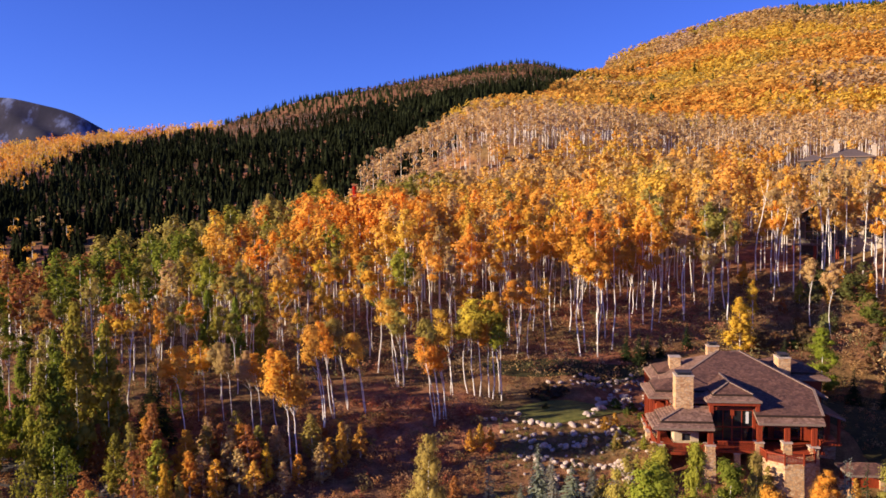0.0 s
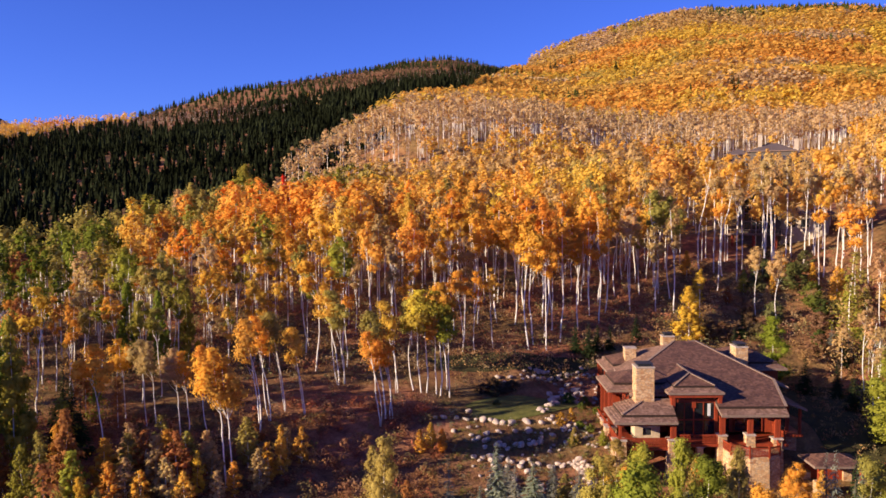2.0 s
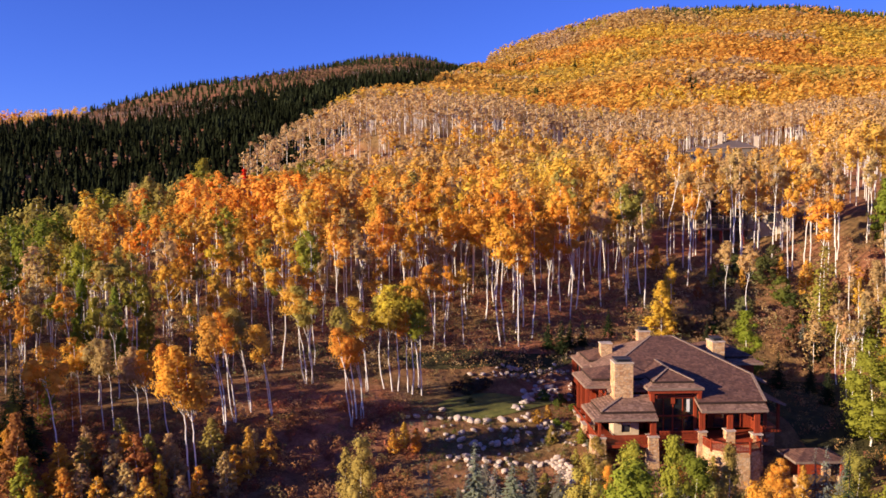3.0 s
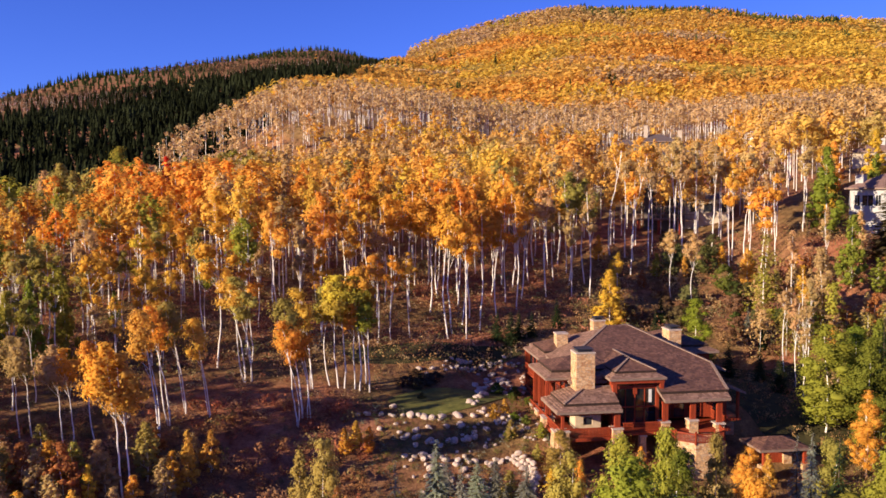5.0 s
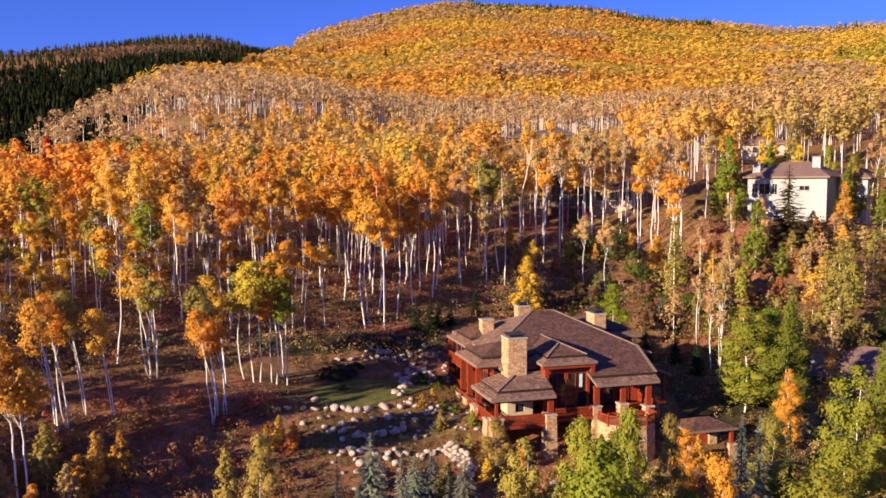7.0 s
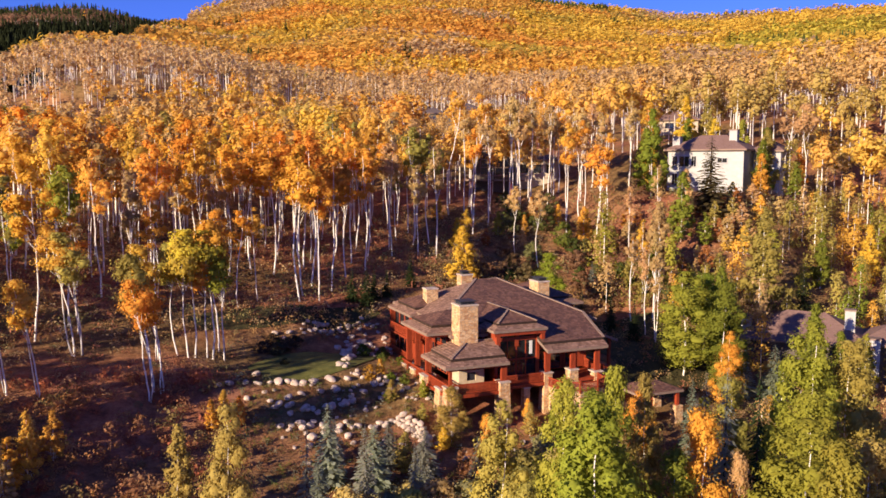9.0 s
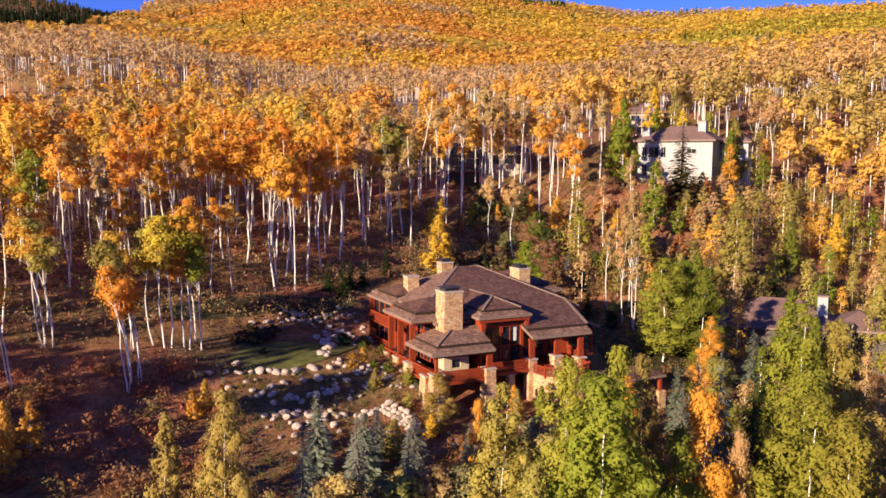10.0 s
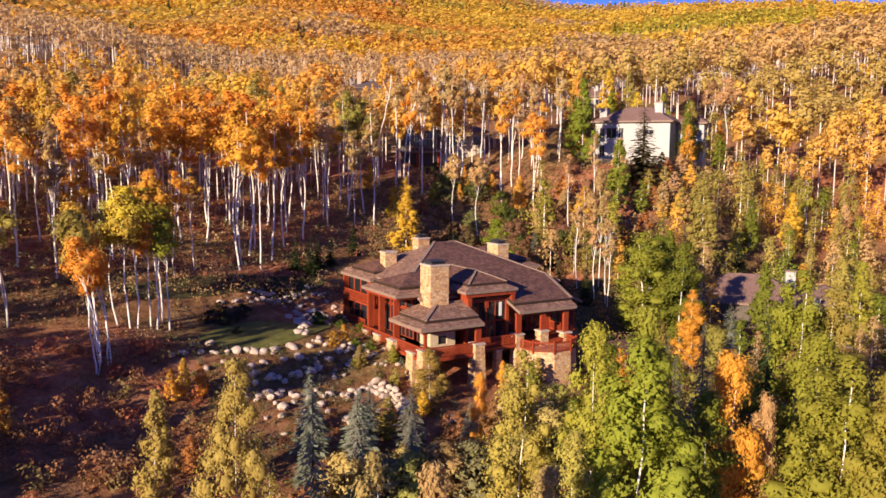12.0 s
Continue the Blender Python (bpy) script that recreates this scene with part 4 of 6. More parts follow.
    dor = part("dormer_roof", slab(D, [(0, 1, 4), (1, 2, 5, 4), (2, 3, 5), (3, 0, 4, 5)], 0.28), PALE_SHAKES, house, edge=FASCIA)
    k = 0.27
    D2 = [tuple(np.array(p) * (1 - k) + np.array(D[4 if i < 2 else 5]) * k + np.array((0, 0, 0.26))) for i, p in enumerate(D[:4])] + [(-2.1, dv + 3.2, ap + 0.26), (-2.1, 10.4, ap + 0.26)]
    part("upper_course", slab(D2, [(0, 1, 4), (1, 2, 5, 4), (2, 3, 5), (3, 0, 4, 5)], 0.25), SHAKES, dor, edge=STEP_SHADE)
    hip_caps(dor, ((D2[0], D2[4]), (D2[1], D2[4]), (D2[4], D2[5])))
    # walls
    for row in ((-8.6, 7.6, 5.2, 23, -1.2, 4.05), (-9.6, -3, 14.8, 21.4, -1.2, 4.4), (4.2, 12.6, 14.5, 22.5, -1.2, 4.8), (-4.9, -4.55, 2.7, 5.2, -1.2, 4.35), (0.35, 0.7, 2.7, 5.2, -1.2, 4.35)):
        part("wall", boxes(row), RED_WOOD, house)
    part("lower_wall", boxes((-9.5, 8.0, 4.4, 22.5, -7.0, -1.2)), STONE, house)
    # window wall under the dormer
    win = part("window", boxes((-4.55, 0.35, 2.95, 3.0, -1.2, 4.3)), GLASS, house, "tall dark window wall")
    part("mullion", boxes((-4.55, 0.35, 2.85, 3.0, 3.15, 3.55), (-4.55, 0.35, 2.87, 3.0, 0.95, 1.12), (-2.35, -1.9, 2.8, 3.0, 2.5, 4.3), (-3.3, -3.2, 2.88, 3.0, -1.2, 3.2), (-2.2, -2.05, 2.88, 3.0, -1.2, 3.2), (-1.0, -0.9, 2.88, 3.0, -1.2, 3.2)), RED_WOOD, win)
    # Narrow pale strip set just before the dark pane.
    part("blind", boxes((-0.45, -0.1, 2.90, 2.94, 1.5, 3.0)), PALE_PANEL, win, "pale strip on the dark window wall")
    part("beam", boxes((-5.3, 1.05, 1.95, 2.2, 3.95, 4.35)), RED_WOOD, house)
    for u in (-5.05, 0.55):
        part("post", boxes((u, u + 0.45, 2.0, 2.45, 2.6, 4.35)), RED_WOOD, house)
    # side windows and doors
    for u in (1.6, 3.6, 5.6):
        w = part("window", boxes((u, u + 1.3, 5.12, 5.18, -1.0, 1.3)), GLASS, house)
        part("frame", boxes((u - 0.12, u, 5.08, 5.2, -1.1, 1.42), (u + 1.3, u + 1.42, 5.08, 5.2, -1.1, 1.42), (u, u + 1.3, 5.08, 5.2, 1.3, 1.42)), RED_WOOD, w)
    for v in (5.5, 7.25, 9.0, 10.75, 12.5):
        w = part("window", boxes((-8.68, -8.62, v, v + 1.5, -1.0, 1.9)), GLASS, house)
        part("frame", boxes((-8.74, -8.6, v - 0.14, v, -1.1, 2.05), (-8.74, -8.6, v + 1.5, v + 1.64, -1.1, 2.05), (-8.74, -8.6, v, v + 1.5, 1.9, 2.05), (-8.74, -8.6, v + 0.7, v + 0.8, -1.0, 1.9)), RED_WOOD, w)
    for v in (5.5, 7.25, 9.0, 10.75, 12.5):
        w = part("window", boxes((-8.68, -8.62, v, v + 1.5, 2.25, 3.75)), GLASS, house)
        part("frame", boxes((-8.74, -8.6, v - 0.14, v, 2.15, 3.9), (-8.74, -8.6, v + 1.5, v + 1.64, 2.15, 3.9), (-8.74, -8.6, v, v + 1.5, 3.75, 3.9)), RED_WOOD, w)
    for v in (16.4, 18.2, 20.0):
        w = part("window", boxes((-9.68, -9.62, v, v + 1.5, -1.0, 1.2)), GLASS, house)
        part("frame", boxes((-9.74, -9.6, v - 0.14, v, -1.1, 1.35), (-9.74, -9.6, v + 1.5, v + 1.64, -1.1, 1.35), (-9.74, -9.6, v, v + 1.5, 1.2, 1.35)), RED_WOOD, w)
        w = part("window", boxes((-9.68, -9.62, v, v + 1.5, 2.2, 4.1)), GLASS, house)
        part("frame", boxes((-9.74, -9.6, v - 0.14, v, 2.1, 4.2), (-9.74, -9.6, v + 1.5, v + 1.64, 2.1, 4.2), (-9.74, -9.6, v, v + 1.5, 4.1, 4.2)), RED_WOOD, w)
    for u in (-8.2, -6.6, -5.9):
        w = part("window", boxes((u, u + 0.6, 5.12, 5.18, 1.9, 3.7)), GLASS, house)
        part("frame", boxes((u - 0.1, u, 5.08, 5.2, 1.8, 3.8), (u + 0.6, u + 0.7, 5.08, 5.2, 1.8, 3.8)), RED_WOOD, w)
    # decks
    deck = part("deck", boxes((-12.1, -4.6, -0.9, 15.0, -1.55, -1.2), (-4.6, 8.3, 0.4, 5.2, -1.55, -1.2), (-10.6, -9.6, 15.0, 21.6, -1.55, -1.2)), RED_WOOD, house)
    part("balcony", boxes((-10.6, -9.6, 12.4, 21.3, 1.55, 1.8)), RED_WOOD, house)

    def rail(a, b, z):
        """Railing of two rails and close balusters between two points."""
        (u0, v0), (u1, v1) = a, b
        n = max(2, int(math.hypot(u1 - u0, v1 - v0) / 0.16))
        bm = bmesh.new()
        ln = math.hypot(u1 - u0, v1 - v0)
        m = Matrix.Translation((u0, v0, z)) @ Matrix.Rotation(math.atan2(v1 - v0, u1 - u0), 4, "Z")
        box(bm, 0, ln, -0.06, 0.06, 0.95, 1.08)
        box(bm, 0, ln, -0.04, 0.04, 0.08, 0.18)
        for i in range(n):
            x = (i + 0.5) / n * ln
            box(bm, x - 0.035, x + 0.035, -0.02, 0.02, 0.18, 0.95)
        bm.transform(m)
        part("railing", bm, RED_WOOD, house)

    rail((-11.9, -0.7), (-5.0, -0.7), -1.2)
    rail((-11.9, 6.5), (-11.9, -0.7), -1.2)
    rail((-11.9, 14.0), (-11.9, 6.5), -1.2)
    rail((-4.4, 0.6), (0.6, 0.6), -1.2)
    rail((-10.5, 12.5), (-10.5, 15.0), 1.8)
    rail((-10.5, 15.0), (-10.5, 21.2), 1.8)
    rail((-10.5, 15.2), (-10.5, 21.5), -1.2)
    rail((8.2, 1.0), (8.2, 5.0), -1.2)
    # stone bastion terrace
    ring = [(0.6, 0.6), (0.9, -1.5), (2.6, -2.9), (4.8, -2.9), (6.4, -1.9), (7.0, 0.6)]
    bm = bmesh.new()
    lo = [bm.verts.new((u * 1.03 - 0.1, v * 1.1, -7.5)) for u, v in ring]
    hi = [bm.verts.new((u, v, -1.75)) for u, v in ring]
    bm.faces.new(hi)
    for i in range(len(ring)):
        j = (i + 1) % len(ring)
        bm.faces.new((lo[i], lo[j], hi[j], hi[i]))
    part("terrace_wall", bm, STONE, house, "curved stone terrace wall")
    for a, b in zip(ring, ring[1:]):
        rail(a, b, -1.75)
    for u, v in ring[1:-1]:
        part("post", boxes((u - 0.09, u + 0.09, v - 0.09, v + 0.09, -1.9, -0.45)), RED_WOOD, house)

    def pier(u, v, top, w, foot=0.75):
        """Tapered stone pier with a flat cap."""
        bm = bmesh.new()
        lo = height(*house_xy(u, v)) - 1.0
        for zz, ww in ((lo, w + foot * 0.5), (top - 0.14, w)):
            for su, sv in ((-1, -1), (1, -1), (1, 1), (-1, 1)):
                bm.verts.new((u + su * ww / 2, v + sv * ww / 2, zz))
        bm.verts.ensure_lookup_table()
        vv = bm.verts[:]
        bm.faces.new((vv[4], vv[5], vv[6], vv[7]))
        for i in range(4):
            j = (i + 1) % 4
            bm.faces.new((vv[i], vv[j], vv[4 + j], vv[4 + i]))
        p = part("pier", bm, STONE, house)
        part("cap", boxes((u - w / 2 - 0.1, u + w / 2 + 0.1, v - w / 2 - 0.1, v + w / 2 + 0.1, top - 0.14, top)), BOULDER, p)

    def posts(u, v, z0, z1, pair=True):
        for du in ((-0.24, 0.1) if pair else (-0.16,)):
            part("post", boxes((u + du, u + du + 0.3, v - 0.15, v + 0.15, z0, z1)), RED_WOOD, house)

    for u, v, top, w, z1, pair in ((-11.7, -0.6, -0.25, 1.15, 1.6, False), (-5.6, -0.6, -0.2, 1.1, 1.6, True), (-11.7, 5.6, -0.35, 1.3, 4.05, True), (-11.5, 9.3, -0.5, 1.2, 4.05, True), (-11.4, 12.2, -0.6, 1.2, 4.05, True),
                                  (0.6, 0.9, -0.15, 0.95, 2.05, True), (3.9, 0.9, -0.1, 1.0, 2.05, True), (7.1, 0.9, -0.6, 1.05, 2.05, True), (-10.2, 21.3, -0.9, 0.8, 4.4, True)):
        pier(u, v, top, w)
        posts(u, v, top, z1, pair)
    pier(-11.5, 1.8, -0.9, 1.25, 0.9)
    pier(-2.0, 0.9, -1.6, 0.7, 0.2)
    for row in ((-12.1, -5.2, -0.75, -0.45, 1.30, 1.62), (-12.0, -11.7, -0.45, 5.2, 1.30, 1.62), (0.3, 8.0, 0.75, 1.05, 1.75, 2.05), (-11.9, -11.5, 5.5, 12.4, 3.7, 4.05), (-11.9, -6.6, 5.15, 5.5, 3.7, 4.05)):
        part("beam", boxes(row), RED_WOOD, house)
    # chimneys
    def chimney(u0, u1, v0, v1, z0, z1, hood):
        c = part("chimney", boxes((u0, u1, v0, v1, z0, z1 - 0.15)), STONE, house, "buff stone chimney")
        part("cap", boxes((u0 - 0.07, u1 + 0.07, v0 - 0.07, v1 + 0.07, z1 - 0.15, z1)), BOULDER, c)
        if hood:
            part("flue_hood", boxes((u0 + 0.3, u1 - 0.3, v0 + 0.3, v1 - 0.3, z1, z1 + 0.22), (u0 + 0.1, u1 - 0.1, v0 + 0.1, v1 - 0.1, z1 + 0.3, z1 + 0.38)), DARK_METAL, c)
        return c

    big = chimney(-9.1, -6.9, 2.9, 5.0, -1.2, 7.5, True)
    bm = boxes((-9.3, -6.3, 2.5, 4.6, -1.2, -0.75), (-9.3, -8.35, 2.5, 4.6, -0.75, 0.15), (-7.3, -6.3, 2.5, 4.6, -0.75, 0.15), (-9.3, -6.3, 2.5, 4.6, 0.15, 0.75))
    part("fireplace", bm, CREAM, big, "outdoor stone fireplace with a dark opening")
    # Dark panel closes the fireplace mouth, standing for the shade inside the hollow.
    part("firebox", boxes((-8.34, -7.31, 2.66, 2.74, -0.74, 0.14)), DARK_METAL, big)
    chimney(-7.7, -6.2, 15.7, 17.0, 4.5, 7.5, False)
    chimney(-2.0, -0.4, 18.0, 19.4, 6, 8.7, True)
    chimney(6.4, 8.0, 13.0, 15.3, 4, 8.05, True)
    return house


lodge()


# ---- neighbouring houses ----
def plain_house(name, label, m, blocks, wall_mat, roof_mat, chimneys, windows, chim_mat):
    """A house of hipped blocks. blocks: x0, x1, y0, y1, base, eave, slope, ridge direction."""
    root = new(name)
    root.matrix_world = m
    tagged(root, label, "house")
    for x0, x1, y0, y1, zb, ze, s, along in blocks:
        part("wall", boxes((x0, x1, y0, y1, zb, ze)), wall_mat, root)
        p, f = hip(x0 - 0.7, x1 + 0.7, y0 - 0.7, y1 + 0.7, ze + 0.1, s, along)
        part("roof", slab(p, f, 0.3), roof_mat, root, edge=FASCIA)
    for x, y, zb, zt, w in chimneys:
        c = part("chimney", boxes((x - w / 2, x + w / 2, y - w / 2, y + w / 2, zb, zt - 0.2)), chim_mat, root)
        part("cap", boxes((x - w / 2 - 0.1, x + w / 2 + 0.1, y - w / 2 - 0.1, y + w / 2 + 0.1, zt - 0.2, zt)), FASCIA, c)
    for x, y, z, w, h in windows:
        p = part("window", boxes((x, x + w, y - 0.05, y + 0.02, z, z + h)), GLASS, root)
        part("frame", boxes((x - 0.1, x, y - 0.09, y + 0.01, z - 0.1, z + h + 0.1), (x + w, x + w + 0.1, y - 0.09, y + 0.01, z - 0.1, z + h + 0.1), (x + w / 2 - 0.04, x + w / 2 + 0.04, y - 0.08, y + 0.01, z, z + h), (x, x + w, y - 0.09, y + 0.01, z + h, z + h + 0.1), (x - 0.15, x + w + 0.15, y - 0.14, y + 0.01, z - 0.2, z - 0.1)), wall_mat, p)
    return root


# white house: its front looks down the slope
plain_house("house", "white stucco house with a brown hipped roof among trees", pose(111.2, 139.0, 0, 0, 0, -67),
            [(-7.6, 7.6, 0, 10, 14, 26.2, 0.52, "u"), (7.8, 13.0, 5.5, 13, 14, 26.0, 0.6, "v")] , STUCCO, TILE_ROOF,
            [(-6.3, 1.8, 25, 29.0, 1.5), (4.6, 3.4, 26, 30.2, 1.5)],
            [(-6.5, 0, 22.9, 0.9, 2.0), (-5.1, 0, 22.9, 2.0, 2.0), (-2.6, 0, 22.9, 0.9, 2.0), (2.6, 0, 23.7, 1.8, 0.8), (-6.5, 0, 19.2, 1.0, 2.2), (-1.2, 0, 15.6, 2.2, 2.0), (9.2, 5.5, 22.9, 1.2, 1.5)], STUCCO)
# house behind the white one
plain_house("house", "pale house with a brown roof on the slope", pose(150, 184, 0, 0, 0, -48), [(-5.5, 5.5, 0, 9, 28, 35.6, 0.5, "u")], TAN_WALL, TILE_ROOF, [(1.0, 3.0, 36, 39.2, 1.1)],
            [(-3, 0, 33.4, 2.2, 1.4), (1.0, 0, 33.4, 1.6, 1.4)], STUCCO)
# house low on the slope beside the poplars
plain_house("house", "low house with a weathered brown hipped roof and white chimneys", pose(84.6, 93.6, -0.9, 0, 0, -56),
            [(-10, 6, -1, 10, -9, -0.4, 0.55, "u"), (5, 12, 1, 9, -9, -0.2, 0.5, "v"), (-14, -7, 1, 8, -9, -1.6, 0.5, "u")], GREY_WALL, TILE_ROOF,
            [(3.6, 2.0, -3, 4.2, 1.3), (6.4, -0.2, -9, 0.9, 1.8), (-10.0, 4.0, -3, 1.9, 1.6)], [(-6, -1, -5.6, 2.0, 1.6), (0, -1, -5.6, 2.0, 1.6)], STUCCO)
# long house high on the meadow
plain_house("house", "large grey-roofed lodge high on the meadow", pose(157, 303, 2.2, 0, 0, -28),
            [(-8, 8, 0, 13, 34, 43.2, 0.45, "u"), (-17, -8, 3, 12, 34, 42.2, 0.5, "v"), (7, 18, 2, 12, 34, 41.2, 0.45, "u")], GREY_WALL, GREY_ROOF,
            [(-4.5, 4, 43, 50.0, 1.5), (8.5, 2, 42, 47.8, 1.6)], [(-5, 0, 38.6, 3, 2.6), (1.5, 0, 38.6, 3, 2.6), (-14.5, 3, 38.6, 2.6, 2.2), (10, 2, 38.2, 3, 2)], TAN_WALL)


def glass_lodge():
    """Dark timber lodge with a tall gabled window wall, seen between the trunks."""
    root = new("house")
    root.matrix_world = pose(83.5, 172, 0, 0, 0, -34)
    tagged(root, "dark timber lodge with a tall gabled window wall behind aspens", "house")
    part("wall", boxes((-4.3, 4.3, 0.3, 10, 12, 26.3)), GREY_WALL, root)
    part("roof", slab([(-5.2, -1.2, 25.9), (0, -1.2, 29.4), (5.2, -1.2, 25.9), (5.2, 11, 25.9), (0, 11, 29.4), (-5.2, 11, 25.9)], [(0, 1, 4, 5), (1, 2, 3, 4)], 0.35), GREY_ROOF, root, edge=FASCIA)
    w = part("window", boxes((-3.3, 3.3, 0.18, 0.26, 20.6, 26.2)), GLASS, root, "tall dark window wall")
    for x in (-3.3, -1.7, -0.1, 1.5, 3.1):
        part("mullion", boxes((x, x + 0.2, 0.05, 0.2, 20.6, 26.2)), FASCIA, w)
    for z in (20.6, 22.4, 24.2, 25.9):
        part("transom", boxes((-3.3, 3.3, 0.06, 0.19, z, z + 0.24)), FASCIA, w)
    part("deck", boxes((-6.5, 7.0, -2.2, 0.3, 19.6, 19.95)), FASCIA, root)
    part("railing", boxes((-6.5, 7.0, -2.2, -2.1, 20.8, 20.95), *[(-6.4 + i * 0.8, -6.3 + i * 0.8, -2.18, -2.1, 19.95, 20.8) for i in range(17)]), FASCIA, root)
    for x in (-5.5, -1.2, 3.2):
        part("post", boxes((x, x + 0.6, -2.0, -1.4, 12, 19.6)), RED_WOOD, root)
    part("wall", boxes((4.3, 13.5, 1.0, 10, 12, 24.3)), TAN_WALL, root)
    p, f = hip(3.8, 14.4, 0.2, 11, 24.3, 0.42, "u")
    part("roof", slab(p, f, 0.3), GREY_ROOF, root, edge=FASCIA)
    for x in (5.4, 8.2, 11.0):
        part("window", boxes((x, x + 1.7, 0.9, 1.02, 21.4, 23.2)), GLASS, root)
    part("terrace_wall", boxes((3.5, 12.5, -4.6, -3.8, 12, 16.4)), STONE, root)


glass_lodge()


def gate_shelter():
    """Small open shelter with stone piers below the lodge."""
    root = new("shelter")
    root.matrix_world = pose(50.4, 91.2, -1.1, 0, 0, -7)
    tagged(root, "small shake-roofed shelter on stone piers", "shelter")
    p, f = hip(-2.9, 3.2, -2.2, 2.4, -1.4, 0.36, "u")
    part("roof", slab(p, f, 0.28), SHAKES, root, edge=FASCIA)
    for px, py in ((2.6, -1.8), (-2.2, -1.8), (2.6, 2.0), (-2.2, 2.0)):
        part("pier", boxes((px - 0.5, px + 0.5, py - 0.5, py + 0.5, -9, -3.2)), STONE, root)
        part("post", boxes((px - 0.18, px + 0.18, py - 0.18, py + 0.18, -3.2, -1.5)), RED_WOOD, root)
    part("back_wall", boxes((-2.2, 2.6, 1.8, 2.1, -9, -1.5)), RED_WOOD, root)


gate_shelter()


# ---- garden ----
def grass_patch(cx, cy, rx, ry, skew, lift, material, label):
    """A sheet of grass with a wavy rim that follows the land."""
    n, rings = 72, 14
    a = np.linspace(0, 2 * np.pi, n, endpoint=False)
    edge = 1 + 0.10 * np.sin(3 * a + 1) + 0.06 * np.sin(5 * a)
    R = np.linspace(0.02, 1, rings)
    X = cx + np.outer(R, rx * np.cos(a) * edge) + skew * np.outer(R, ry * np.sin(a) * edge)
    Y = cy + np.outer(R, ry * np.sin(a) * edge)
    Z = land(X, Y) + lift
    idx = np.arange(rings * n).reshape(rings, n)
    nx = np.roll(idx, -1, 1)
    f = np.stack([idx[:-1], idx[1:], nx[1:], nx[:-1]], -1).reshape(-1, 4)
    tagged(mesh_object("lawn", np.stack([X, Y, Z], -1).reshape(-1, 3), f, [material], True), label, "lawn", kind="structure")


def drive():
    k = np.linspace(0, 1, 40)
    cx = -75 + 40 * k
    cy = 99 - 14 * k + 4 * np.sin(k * 3)
    off = np.array([-2.6, -1.3, 0, 1.3, 2.6])
    X = cx[:, None] + off * 0.3
    Y = cy[:, None] + off
    Z = land(X, Y) + 0.07
    idx = np.arange(200).reshape(40, 5)
    f = np.stack([idx[:-1, :-1], idx[1:, :-1], idx[1:, 1:], idx[:-1, 1:]], -1).reshape(-1, 4)
    tagged(mesh_object("road", np.stack([X, Y, Z], -1).reshape(-1, 3), f, [ASPHALT], True), "narrow grey gravel drive among trees", "road", kind="structure")


grass_patch(17.9, 112.1, 7.4, 5.3, 0.30, 0.08, LAWN, "mown green lawn above the boulder rows")
grass_patch(19.0, 126.6, 13.0, 3.6, 0.5, 0.06, ROUGH_GRASS_AND_SHADE, "rough dark grass below the aspen woods")
# Darkened grass laid where the shadow of the lodge falls; the shade is painted.
grass_patch(63.5, 108.0, 11.0, 14.0, 0.1, 0.06, ROUGH_GRASS_AND_SHADE, "rough grass painted dark as the shadow of the lodge")
drive()


def boulder_mesh(seed):
    bm = bmesh.new()
    bmesh.ops.create_icosphere(bm, subdivisions=2, radius=0.5)
    for v in bm.verts:
        n = noise.noise(v.co * 2.2 + Vector((seed * 7.3, 0, 0))) * 0.28 + noise.noise(v.co * 5 + Vector((0, seed * 3.1, 0))) * 0.10
        v.co *= 1 + n
        v.co.z = v.co.z * 0.72
        if v.co.z > 0.24:
            v.co.z = 0.24 + (v.co.z - 0.24) * 0.4
    me = bpy.data.meshes.new("boulder")
    bm.to_mesh(me)
    bm.free()
    me.materials.append(BOULDER)
    return me


BOULDERS = [boulder_mesh(i) for i in range(6)]


def boulder(x, y, s, up=0.0):
    ob = new("boulder", BOULDERS[int(RNG.integers(6))])
    ob.matrix_world = Matrix.LocRotScale((x, y, height(x, y) + 0.20 * s + up), Euler((RNG.normal() * 0.25, RNG.normal() * 0.25, RNG.uniform(0, 6.28))), Vector((s * RNG.uniform(0.9, 1.25), s * RNG.uniform(0.8, 1.05), s * RNG.uniform(0.85, 1.15))))
    tagged(ob, "pale granite boulder set in the garden slope", "boulder", "garden boulders")


def boulder_row(pts, n, s0, s1, jitter):
    pts = np.array(pts, float)
    seg = np.concatenate([[0], np.cumsum(np.hypot(*np.diff(pts, axis=0).T))])
    for k in np.linspace(0, seg[-1], n):
        x, y = np.interp(k, seg, pts[:, 0]), np.interp(k, seg, pts[:, 1])
        boulder(x + RNG.normal() * jitter, y + RNG.normal() * jitter, RNG.uniform(s0, s1))


boulder_row([(7.0, 107.8), (10.3, 107.5), (13.3, 107.0), (15.3, 106.2), (18.4, 106.6)], 14, 0.6, 1.15, 0.4)
boulder_row([(8.5, 105.6), (13, 104.8), (17.4, 105.2), (19.5, 106.0)], 7, 0.5, 1.0, 0.6)
boulder_row([(9.8, 103.7), (12.9, 102.6), (15.5, 101.9), (19.5, 102.6)], 15, 0.55, 1.1, 0.35)
boulder_row([(10.3, 99.9), (14, 99.0), (18.3, 98.1), (20.6, 98.0)], 16, 0.6, 1.05, 0.3)
boulder_row([(20, 108.5), (22.5, 111.5), (24, 115), (24.6, 118)], 12, 0.7, 1.2, 0.4)
boulder_row([(17.4, 121.8), (20.2, 121.9), (25.3, 123.2), (29.6, 122.6)], 20, 0.5, 1.0, 0.7)
